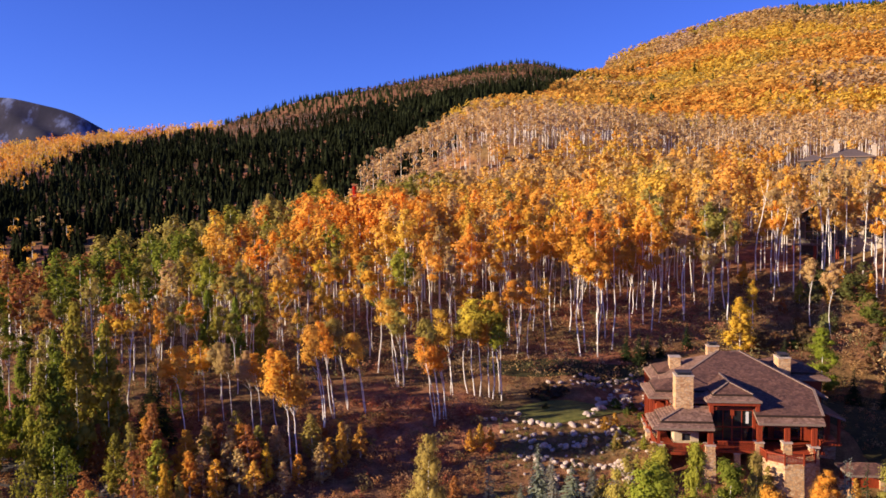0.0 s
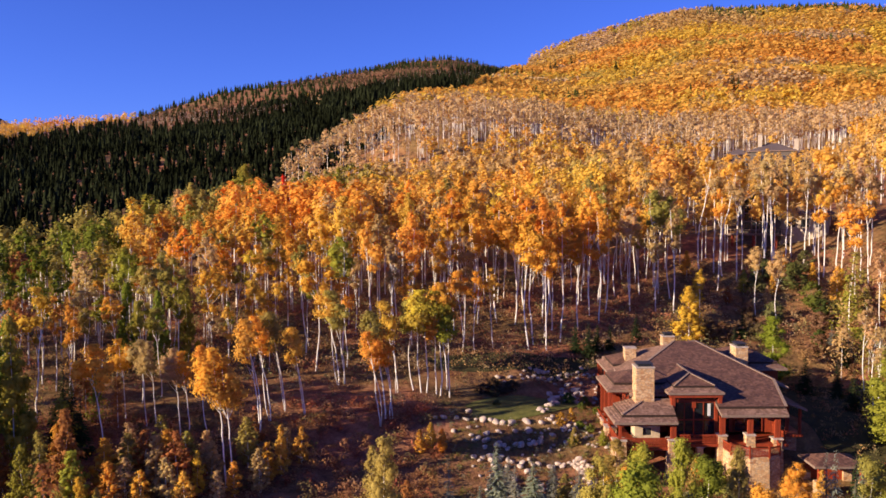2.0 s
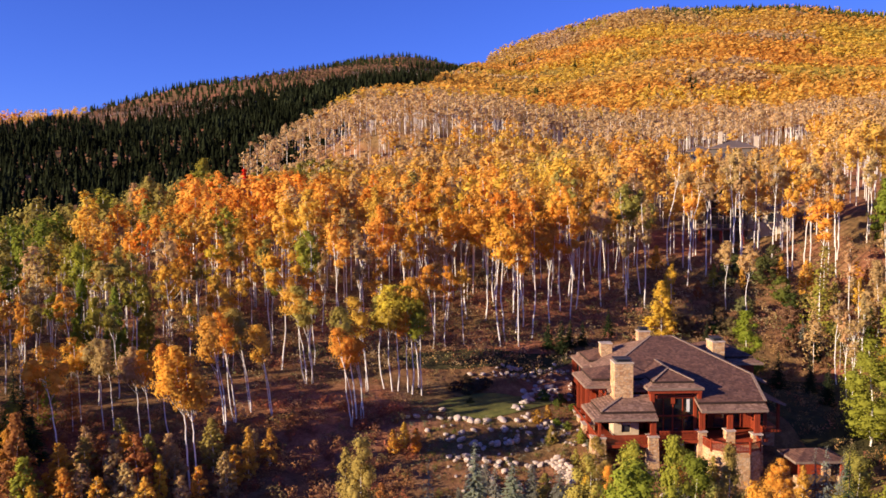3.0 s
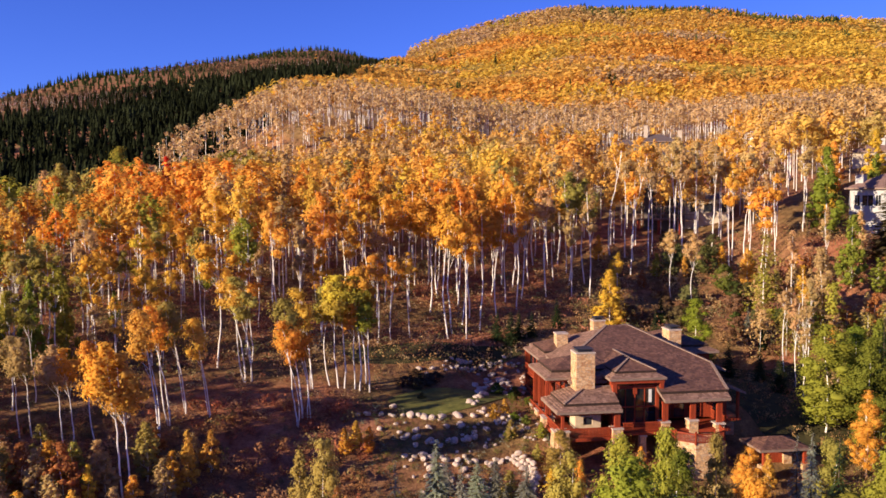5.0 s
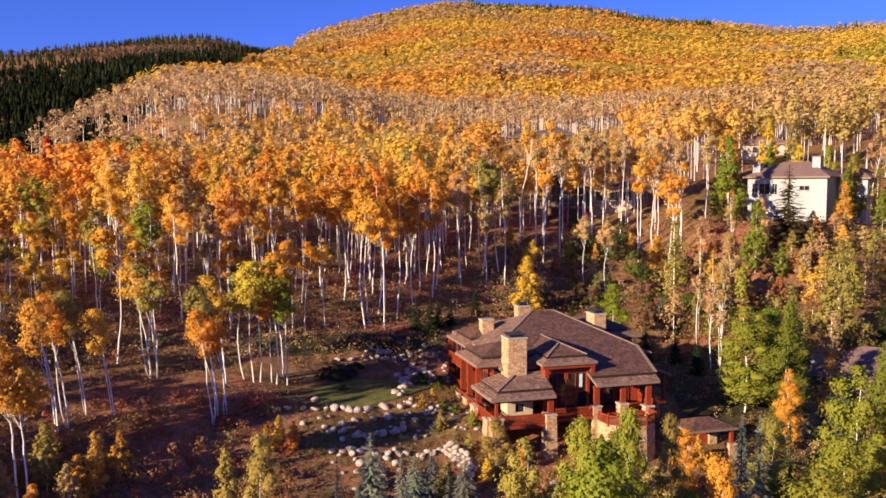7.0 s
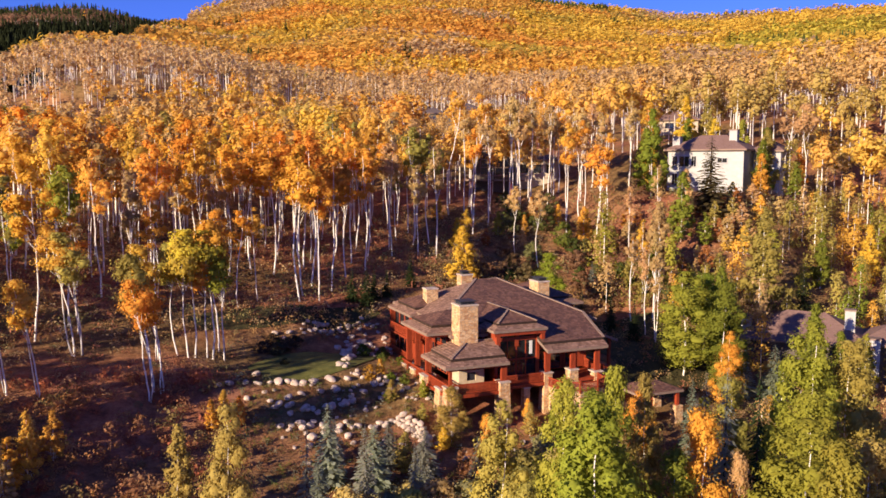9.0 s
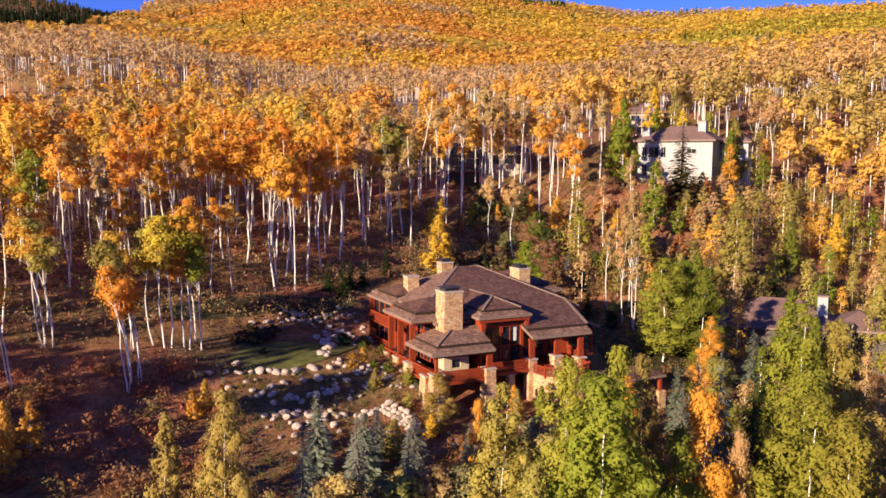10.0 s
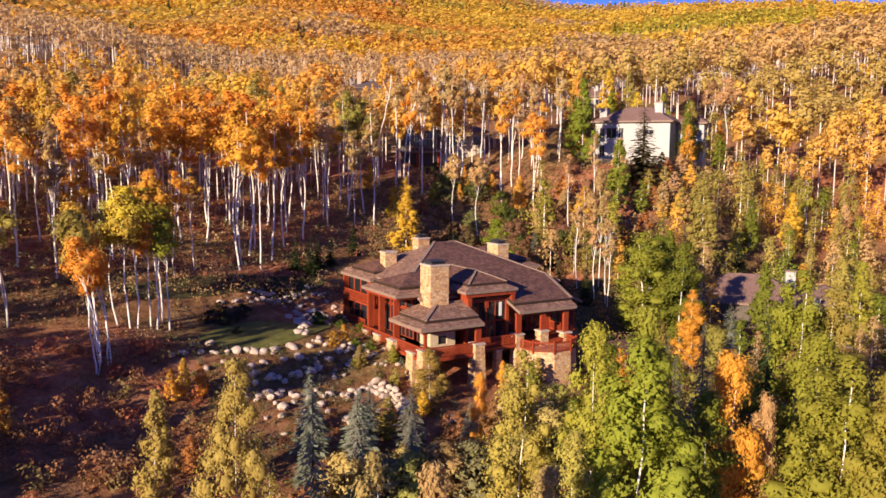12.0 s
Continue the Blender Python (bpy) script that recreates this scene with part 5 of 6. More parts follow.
boulder_row([(23, 124.6), (27, 125.2), (31.5, 125.4)], 16, 0.6, 1.1, 0.7)
boulder_row([(28, 121.5), (27.0, 118.5), (26.5, 115.5)], 18, 0.5, 0.95, 0.9)
boulder_row([(20, 105), (23.5, 103.6), (25.2, 101)], 16, 0.45, 0.9, 0.8)
boulder_row([(20.5, 107.2), (22.4, 105.9), (24.4, 104.2)], 9, 0.5, 0.9, 0.5)
boulder_row([(11.0, 96.5), (16, 95), (20, 92)], 9, 0.6, 1.1, 0.9)
boulder_row([(24.5, 90.5), (29, 89.0), (34, 88.5)], 14, 0.6, 1.1, 0.7)
boulder_row([(-46, 90), (-42, 91), (-38, 90.5)], 9, 0.6, 1.2, 0.9)
for x, y in zip(RNG.uniform(9, 27, 70), RNG.uniform(93, 107, 70)):
    boulder(x, y, RNG.uniform(0.3, 0.75))
for x, y in zip(RNG.uniform(25.5, 33, 45), RNG.uniform(114, 126, 45)):
    boulder(x, y, RNG.uniform(0.3, 0.7))
boulder(10.9, 110.4, 1.0)
# low dry-stacked wall of boulders
for tier, n in ((0, 11), (1, 10), (2, 7)):
    for q in np.linspace(0.04 * tier, 1 - 0.06 * tier, n):
        boulder(float(np.interp(q, (0, 0.45, 1), (21.6, 22.9, 22.2))) + 0.25 * tier, float(np.interp(q, (0, 0.45, 1), (98.0, 95.9, 92.3))), RNG.uniform(0.6, 0.9), 0.40 * tier)


# ---- single trees and shrubs ----
PALETTE = {"O": ORANGE, "A": AMBER, "G": GOLD, "Y": YELLOW, "L": OLIVE, "N": GREEN, "M": LIME, "T": TAN, "R": RUST}
SAID = {"O": "bright orange", "A": "amber", "G": "golden", "Y": "yellow", "L": "olive-green", "N": "green", "M": "yellow-green", "T": "thinning tan", "R": "rust-brown"}
TAKEN = []


def aspens(rows, kinds=None, where="on the open slope"):
    for x, y, h, c in rows:
        TAKEN.append((x, y))
        plant(kinds or ASPEN, "aspen", "crown", x, y, h, PALETTE[c] if isinstance(c, str) else c, (SAID[c] if isinstance(c, str) else "olive-gold") + " white-trunked aspen " + where, "tree", "aspens", turn=RNG.uniform(-35, 35) if kinds is ASPEN_LEAN or kinds is None else None)


aspens([(-18.1, 92.9, 15.3, "A"), (-17.4, 93.4, 14.0, "G"), (-32.5, 99.2, 13.5, "A"), (-33.1, 110.5, 10.4, "A"), (-29.9, 108.6, 10.8, "T"), (-28.7, 108.1, 10.8, "T"), (-24.6, 102.6, 11.5, "T"), (-24.0, 103.4, 10.7, "A"), (-22.0, 105.6, 10.6, "A")])
aspens([(-15.7, 104.5, 14.1, "G"), (-14.9, 108.4, 13.6, "A"), (-10.5, 108.7, 11.8, "G"), (-13.2, 111.1, 13.1, "L"), (-6.4, 119.3, 13.9, "G"), (-5.4, 119.7, 13.4, "L")], ASPEN_LEAN, "leaning over the scrub slope")
aspens([(-0.9, 106.6, 12.2, "A"), (0.6, 108.0, 12.0, "O"), (-0.2, 108.6, 14.0, "L"), (1.8, 116.3, 12.7, "G")], ASPEN_LEAN, "leaning at the edge of the clearing")
aspens([(5.2, 116.6, 13.6, (0.60, 0.42, 0.075)), (5.9, 116.9, 14.4, (0.66, 0.50, 0.07)), (7.3, 117.0, 12.6, "A"), (7.9, 116.8, 14.6, (0.52, 0.45, 0.06)), (9.1, 116.6, 12.8, "M"), (8.8, 118.6, 15.2, "A"), (4.2, 117.6, 12.4, (0.45, 0.38, 0.10))], None, "in the clump beside the lawn")
aspens([(11.8, 135.2, 11.3, "A"), (12.5, 131.0, 13.1, "A"), (15.0, 130.2, 12.9, "O"), (17.9, 132.5, 12.7, "G"), (13.6, 134.0, 12.0, "T")], TALL, "at the edge of the woods")
aspens([(23.7, 131.6, 21.2, "A"), (24.6, 132.8, 21.0, "A"), (27.5, 136.4, 21.7, "O"), (29.0, 139.3, 17.5, "G"), (23.3, 141.9, 20.8, "A"), (20.9, 143.3, 21.0, "O"), (17.1, 142.8, 19.0, "A"), (26.5, 130.9, 17.5, "A"), (29.5, 133.5, 19.5, "A"), (33.9, 138.6, 16.9, "A"), (38.2, 141.0, 19.4, "A")], TALL, "in the tall stand above the lawn")
aspens([(66.4, 140.1, 12.1, "T"), (81.0, 127.4, 13.7, "T"), (82.5, 136.9, 18.6, "A"), (94.7, 150.4, 13.4, "T"), (67.9, 135.5, 13.2, "T"), (78.6, 121.7, 11.3, "Y"), (55.4, 139.0, 9.9, "Y"), (88.0, 128.0, 14.0, "T")], TALL, "above the lodge")
aspens([(74.0, 152.5, 21.5, "T"), (76.0, 154.0, 21.5, "T"), (75.2, 151.0, 21.0, "T"), (71.6, 156.5, 21.0, "G"), (79.0, 153.0, 21.0, "T"), (68.5, 152.0, 20.0, "T"), (81.5, 150.5, 20.5, "T"), (64.0, 150.0, 19.0, "A"), (66.5, 157.0, 20.0, "T"), (77.5, 157.5, 21.5, "T"), (88.0, 141.0, 17.0, "A"), (91.0, 145.0, 17.0, "T"), (86.0, 146.0, 18.0, "A"), (93.0, 149.0, 16.0, "T"), (89.0, 150.0, 18.0, "T"), (84.0, 143.0, 17.0, "T"), (80.0, 143.0, 18.0, "A"), (86.0, 155.0, 17.0, "T"), (87.5, 143.5, 16.0, "T"), (83.0, 147.0, 18.0, "G")], HIGH, "before the dark lodge")
aspens([(73.1, 113.6, 14.0, "T"), (66.1, 105.9, 12.5, "T"), (67.5, 107.5, 11.5, "T"), (68.6, 110.5, 13.0, "T"), (71.0, 116.0, 13.5, "T")], TALL[8:], "beside the lodge, nearly bare")


def stand(rows, kinds, name, crown_name, what, category, wide=1.0):
    for x, y, h, c in rows:
        TAKEN.append((x, y))
        plant(kinds, name, crown_name, x, y, h, PALETTE[c] if isinstance(c, str) else c, (SAID[c] + " " if isinstance(c, str) else "") + what, category, "", wide)


def treetops(rows, kinds, span, name, what):
    """Trees by where they stand, how high their tips reach, and the width of their crowns, in metres."""
    for x, y, top, across, c in rows:
        TAKEN.append((x, y))
        h = top - height(x, y) + 0.1
        plant(kinds, name, "crown", x, y, h, PALETTE[c] if isinstance(c, str) else c, (SAID[c] + " " if isinstance(c, str) else "") + what, "tree", "", across / 1.55 / (span * h))


DULL, GREYISH, OLIVE_GOLD, LEAF_GREEN = (0.52, 0.39, 0.15), (0.33, 0.32, 0.15), (0.44, 0.34, 0.085), (0.27, 0.285, 0.040)
treetops([(16.3, 61.4, 8.4, 6.2, LEAF_GREEN), (18.6, 67.0, 7.8, 4.0, "M"), (21.2, 64.7, 8.9, 3.2, "M"), (38.6, 62.6, 5.6, 5.4, "M"), (28.4, 55.75, 6.5, 6.2, "M"), (26.5, 51.9, 6.6, 5.2, "M"), (31.5, 53.5, 5.6, 5.0, "L"), (34.5, 58.0, 5.0, 5.0, "M"), (46.3, 68.1, 8.9, 5.4, "M"), (27.3, 73.4, 4.6, 4.4, "N"), (24.5, 62.5, 3.4, 4.0, "N"), (12.5, 63.0, 3.2, 3.6, "L")],
         POPLAR, 0.21, "tree", "poplar with a full leafy crown")
treetops([(16.6, 71.3, 5.4, 3.9, OLIVE_GOLD), (50.7, 67.3, 7.0, 5.0, OLIVE_GOLD), (28.0, 69.0, 6.6, 2.8, "L"), (-1.7, 76.0, 6.6, 3.0, "L"), (43.5, 74.0, 3.6, 4.2, "L"), (-6.3, 78.6, -2.6, 1.5, OLIVE_GOLD), (8.0, 60.5, 3.0, 3.4, DULL), (-2.2, 61.0, 5.6, 2.6, DULL), (-1.6, 57.5, 6.2, 2.6, DULL), (25.4, 93.0, 0.4, 2.6, OLIVE_GOLD)],
         POPLAR, 0.21, "tree", "slender tree turning olive and gold below the lodge")
treetops([(26.6, 62.0, 6.0, 3.7, "A"), (28.8, 60.7, 3.1, 1.8, "T"), (42.0, 84.0, -0.2, 2.4, "A"), (60.3, 88.5, 3.4, 3.0, "A"), (22.8, 82.8, 0.8, 1.5, "A"), (30.5, 62.0, 1.0, 3.0, "T")],
         POPLAR, 0.21, "tree", "young aspen in full autumn colour below the lodge")
treetops([(62.9, 97.6, 9.2, 6.8, LEAF_GREEN), (64.7, 92.8, 8.3, 5.0, "N"), (68.5, 99.5, 8.4, 5.0, "N"), (59.6, 121.5, 9.6, 4.4, LEAF_GREEN)], POPLAR, 0.21, "tree", "poplar beside the lodge")
stand([(x, y, h, (DULL, GREYISH, (0.34, 0.30, 0.09), (0.40, 0.20, 0.09))[i % 4]) for i, (x, y, h) in enumerate(((9.6, 82.6, 4.2), (11.8, 80.6, 4.2), (13.7, 79.6, 4.6), (6.5, 82.0, 3.2), (16.3, 79.8, 4.8), (18.4, 78.5, 4.8), (23.8, 79.0, 5.0), (24.0, 87.5, 2.8), (29.5, 81.0, 4.8), (33.5, 81.0, 4.6), (26.5, 82.0, 4.6), (20.0, 82.0, 3.6), (37.5, 82.5, 4.6), (31.5, 85.0, 4.0), (35.5, 86.0, 3.8), (27.8, 86.0, 3.6), (15.5, 83.5, 3.0), (8.2, 79.0, 3.8), (22.0, 77.5, 4.2)))], MOUND, "shrub", "foliage", "dull olive and gold bushy growth below the garden", "shrub", 1.15)
stand([(33.8, 91.2, 3.6, "L"), (36.6, 90.6, 3.8, "M"), (38.8, 92.0, 3.4, "L"), (47.4, 88.2, 4.0, "G"), (18.6, 90.0, 4.0, "L"), (35.0, 93.2, 3.0, "A")], YOUNG, "tree", "crown", "young poplar at the foot of the lodge", "tree", 1.2)
stand([(50.4, 131.6, 9.6, "Y")], YOUNG, "tree", "crown", "aspen behind the lodge", "tree", 1.25)
stand([(75.0, 102.5, 11.0, "N"), (76.1, 88.4, 11.7, "N"), (83.3, 86.1, 8.2, "M"), (78.5, 84.0, 9.0, "L"), (80.0, 87.5, 8.4, "N"), (91.8, 83.4, 12.4, "M"), (96.0, 88.0, 11.0, "L"), (88.8, 106.6, 16.7, "L"), (80.2, 119.9, 13.7, "T"), (106.5, 109.2, 9.6, "N"), (117.3, 107.6, 10.4, "Y"), (122.3, 101.7, 10.0, "L"), (90.0, 124.5, 12.0, "N"), (97.9, 140.0, 16.6, "N"), (113.1, 127.0, 8.5, "A"), (116.5, 129.5, 10.5, "N"), (119.5, 131.0, 12.5, "L"), (122.0, 133.0, 13.0, "N"), (130.2, 131.5, 9.4, "A"), (94.5, 128.0, 9.0, "T"), ], YOUNG, "tree", "crown", "poplar beside the houses", "tree", 0.95)
stand([(101.0, 121.0, 5.0, "T"), (104.0, 118.0, 6.0, "L"), (107.0, 122.0, 5.0, "G"), (95.0, 119.0, 6.0, "T"), (98.0, 117.0, 6.0, "L"), (103.5, 124.5, 4.5, "R"), (109.0, 125.5, 4.0, "T"), (92.0, 121.0, 6.0, "N"), (106.0, 127.5, 3.5, "L"), (100.0, 124.5, 4.0, "R"), (96.5, 123.0, 4.5, "L"), (112.0, 122.0, 5.0, "T")], SPARSE, "sapling", "crown", "sapling on the slope below the white house", "tree", 1.25)
stand([(119.0, 151.0, 11.0, "N"), (124.0, 148.0, 10.5, "Y"), (128.0, 144.0, 10.0, "M"), (113.0, 156.0, 11.0, "A"), (131.0, 140.0, 9.0, "N"), (121.5, 154.0, 12.0, "Y"), (104.0, 147.0, 11.0, "Y"), (126.0, 152.0, 11.0, "L"), (109.0, 153.0, 10.0, "L")], YOUNG, "tree", "crown", "full tree behind the white house", "tree", 0.95)
stand([(-44.0, 94.6, 20.7, "M"), (-41.0, 96.6, 17.8, "M"), (-46.9, 91.6, 14.9, "M"), (-45.3, 92.5, 16.1, "N"), (-51.5, 96.7, 14.4, "N"), (-53.7, 93.9, 12.6, "M"), (-48.5, 99.0, 16.0, "N"), (-43.3, 100.8, 16.0, "N"), (-36.6, 126.0, 13.0, "N"), (-31.5, 122.5, 13.0, "N"), (-28.4, 126.7, 12.0, "M"), (-55.0, 97.0, 14.0, "N"), (-58.0, 102.0, 14.0, "N")],
      YOUNG, "tree", "crown", "poplar at the foot of the woods", "tree", 0.66)
stand([(-35.9, 256.6, 38.6 - height(-35.9, 256.6), "M")], POPLAR, "tree", "crown", "poplar high on the spur", "tree", 0.95)
stand([(-41.0, 200.0, 17.5, "L"), (-44.5, 203.0, 17.0, "T"), (-38.0, 197.0, 15.5, "L"), ], YOUNG, "tree", "crown", "tree on the crest of the spur", "tree", 0.9)
stand([(-20.0, 203.0, 17.8, (0.75, 0.060, 0.03))], YOUNG, "tree", "crown", "small scarlet tree on the crest of the spur", "tree", 0.6)
stand([(-33.4, 89.8, 10.4, "R"), (-34.6, 90.6, 8.6, "A"), (-41.4, 94.0, 6.3, "R"), (-2.5, 87.2, 8.4, "L"), (-36.0, 89.7, 8.4, "L"), (-37.6, 89.2, 7.4, "M"), (-30.8, 85.3, 6.0, "Y"), (-29.4, 86.0, 4.5, "L"), (-20.8, 91.5, 5.0, "Y"), (-12.4, 94.9, 5.9, "G")], YOUNG, "sapling", "crown", "sapling at the foot of the slope", "tree", 0.85)
stand([(-32.5, 88.5, 7.0, "M"), (-30.0, 91.0, 6.8, "A"), (-28.0, 92.5, 6.6, "L"), (-25.1, 91.9, 6.6, "T"), (-23.0, 91.6, 7.1, "R"), (-26.6, 93.4, 6.4, "R"), (-16.3, 96.7, 6.0, "L"), (-25.5, 96.4, 6.5, "L"), (-22.5, 95.0, 5.5, "L"), (-10.3, 97.9, 4.4, "G"), (-14.5, 92.0, 5.0, "T"), (-18.5, 89.5, 4.0, "T"), (-13.8, 93.9, 4.6, "A"), (-27.5, 89.0, 5.6, "T"), (-25.8, 88.0, 5.0, "A"), (-23.6, 89.2, 5.4, "T"), (-21.6, 88.2, 4.6, "G"), (-29.0, 88.4, 5.6, "A"), (-19.6, 93.4, 5.0, "T"), (-17.0, 91.2, 4.0, "A"), (-24.4, 93.8, 6.2, "A"), (-20.6, 96.0, 5.0, "T"), (-28.6, 95.0, 6.5, "T"), (-15.6, 99.5, 4.5, "R"), (-12.0, 98.5, 3.8, "T")], SPARSE, "sapling", "crown", "sapling on the scrub slope", "tree", 1.1)
stand([(3.6, 101.2, 3.0, "A"), (5.0, 101.9, 3.4, "G"), (6.3, 101.2, 3.1, "O")], YOUNG, "shrub", "foliage", "shrub beside the boulder rows", "shrub", 1.15)
stand([(14.2, 118.3, 1.5, (0.10, 0.07, 0.05)), (15.6, 117.3, 1.7, (0.09, 0.08, 0.05)), (17.2, 118.6, 1.6, (0.12, 0.09, 0.06)), (18.6, 119.4, 1.5, (0.10, 0.08, 0.05)), (15.9, 119.6, 1.7, (0.11, 0.08, 0.05)), (15.3, 113.6, 0.9, (0.10, 0.10, 0.04)), (25.6, 114.6, 1.6, (0.10, 0.13, 0.03)), (27.6, 113.2, 1.4, (0.09, 0.12, 0.03)), (26.6, 111.0, 1.2, (0.12, 0.16, 0.035)), (28.0, 109.0, 1.1, (0.14, 0.18, 0.03)), (22.6, 101.6, 1.1, (0.16, 0.20, 0.03)), (24.4, 104.4, 1.0, (0.16, 0.20, 0.03)), (25.4, 103.0, 1.1, (0.18, 0.20, 0.04))], MOUND, "shrub", "foliage", "low dark shrub among the boulders", "shrub", 1.25)
stand([(22.1, 105.2, 1.9, (0.50, 0.30, 0.05))], MOUND, "shrub", "foliage", "round gold bush among the boulders", "shrub", 0.9)
stand([(57.9, 145.6, 5.5, "Y"), (67.8, 147.6, 4.6, "M"), (72.7, 146.2, 3.8, "G"), (81.2, 139.6, 6.5, "G"), (61.3, 158.2, 5.0, "A"), (80.6, 146.4, 4.0, "A"), (83.0, 141.1, 5.0, "Y"), (63.5, 145.0, 3.4, "R"), (70.0, 143.0, 3.6, "T"), (77.0, 150.0, 4.5, "A")], YOUNG, "sapling", "crown", "sapling under the tall aspens", "tree", 1.15)
stand([(72.9, 149.9, 4.6, (0.17, 0.18, 0.06)), (76.7, 146.3, 5.0, (0.15, 0.16, 0.05)), (76.7, 140.1, 4.6, (0.17, 0.20, 0.04)), (77.1, 159.0, 3.0, (0.14, 0.14, 0.06)), (81.3, 150.1, 4.2, (0.16, 0.16, 0.06)), (70.0, 147.0, 3.6, (0.17, 0.15, 0.07)), (85.1, 137.0, 3.0, (0.30, 0.16, 0.10)), (79.5, 128.3, 3.2, (0.32, 0.17, 0.10)), (87.0, 133.0, 3.2, (0.34, 0.20, 0.12)), (82.5, 131.5, 3.4, (0.30, 0.17, 0.09)), (91.5, 130.5, 2.8, (0.36, 0.24, 0.15)), (68.5, 137.5, 3.6, (0.18, 0.17, 0.07)), (74.0, 133.0, 3.2, (0.28, 0.16, 0.09)), (64.5, 141.0, 3.0, (0.28, 0.15, 0.08))], MOUND, "shrub", "foliage", "bushy undergrowth on the slope under the aspens", "shrub", 1.05)
stand([(1.3, 91.0, 3.0, "R"), (22.8, 101.2, 2.4, "L"), (24.5, 97.4, 2.0, "L"), (24.0, 92.2, 2.4, "Y"), (23.5, 105.5, 2.2, "G"), (26.0, 100.0, 2.0, "M")], YOUNG, "shrub", "foliage", "autumn shrub on the slope", "shrub", 1.5)
for x, y, h, w in ((72.4, 126.8, 5.2, 1.3), (74.6, 125.4, 4.6, 1.3), (11.1, 90.4, 7.6, 1.35), (14.7, 88.6, 6.0, 1.75), (19.7, 88.3, 5.4, 1.6), (17.6, 91.5, 4.8, 1.5), (13.0, 93.6, 4.4, 1.3), (8.6, 86.5, 5.0, 1.4), (17.0, 84.2, 4.6, 1.5), (22.5, 83.5, 6.0, 1.4), (69.0, 88.8, 7.4, 1.5), (66.2, 91.4, 7.1, 1.5), (36.3, 68.3, 16.6, 0.62), (37.5, 71.5, 15.0, 0.62), (4.3, 77.8, 12.8, 0.62), (11.9, 84.5, 8.2, 0.95), (15.3, 82.0, 7.2, 0.95), (48.9, 83.4, 8.2, 0.9), (46.5, 80.5, 7.5, 0.9)):
    TAKEN.append((x, y))
    plant(SPRUCES, "spruce", "crown", x, y, h, BLUE_SPRUCE, "blue-grey young spruce on the garden slope", "tree", "spruces", w)
for x, y, h, w in ((36.0, 65.0, 17.6, 0.6), (70.5, 97.0, 14.5, 0.8), (-37.5, 104.0, 8.0, 1.15), (-35.5, 101.0, 7.0, 1.15), (-39.0, 106.0, 9.0, 1.15), (32.8, 129.0, 5.6, 1.3), (31.0, 130.0, 5.0, 1.2), (34.6, 130.2, 4.6, 1.3), (36.8, 130.6, 4.2, 1.3), (16.5, 119.3, 2.2, 1.1), (42.0, 133.0, 5.0, 1.15), (56.5, 128.0, 5.5, 1.15), (61.0, 134.1, 5.0, 1.15), (58.5, 121.5, 5.0, 1.15), (66.0, 115.0, 6.0, 1.15), (62.5, 117.5, 6.0, 1.15), (72.9, 123.7, 5.0, 1.15), (95.0, 104.0, 9.0, 1.15), (99.0, 98.0, 8.0, 1.15), (64.0, 108.0, 6.0, 1.15)):
    TAKEN.append((x, y))
    plant(SPRUCES, "spruce", "crown", x, y, h, SPRUCE, "dark green spruce at the edge of the aspens", "tree", "spruces", w)


TAKEN.append((98.1, 126.2))
plant(SPRUCES, "pine", "crown", 98.7, 126.2, 28.6 - height(98.7, 126.2), (0.16, 0.125, 0.06), "tall ragged dark pine before the white house", "tree", "", 1.7)


for x, y in zip(RNG.uniform(50, 82, 70), RNG.uniform(112, 138, 70)):
    if (x > 57 or y > 124) and np.hypot(x - 59, y - 122) > 3 and y > 136 - 0.75 * (x - 50):
        c = ((0.13, 0.13, 0.05), (0.17, 0.12, 0.06), (0.10, 0.12, 0.035), (0.24, 0.13, 0.07))[int(RNG.integers(4))]
        plant(MOUND, "shrub", "foliage", x, y, RNG.uniform(1.2, 3.2), c, "dark olive and brown undergrowth behind the lodge", "shrub", "undergrowth", 1.1)


def free(x, y, gap):
    t = np.array(TAKEN)
    return np.min(np.hypot(t[:, 0] - x, t[:, 1] - y)) > gap


def white_view(x, y):
    """The open ground below the white house."""
    a, b = x - 112, y - 138
    return np.hypot(a, b) < 12 or (-34 < 0.77 * a + 0.64 * b < 4 and -8.5 < -0.64 * a + 0.77 * b < (10.5 if a < -16 else 8.5))


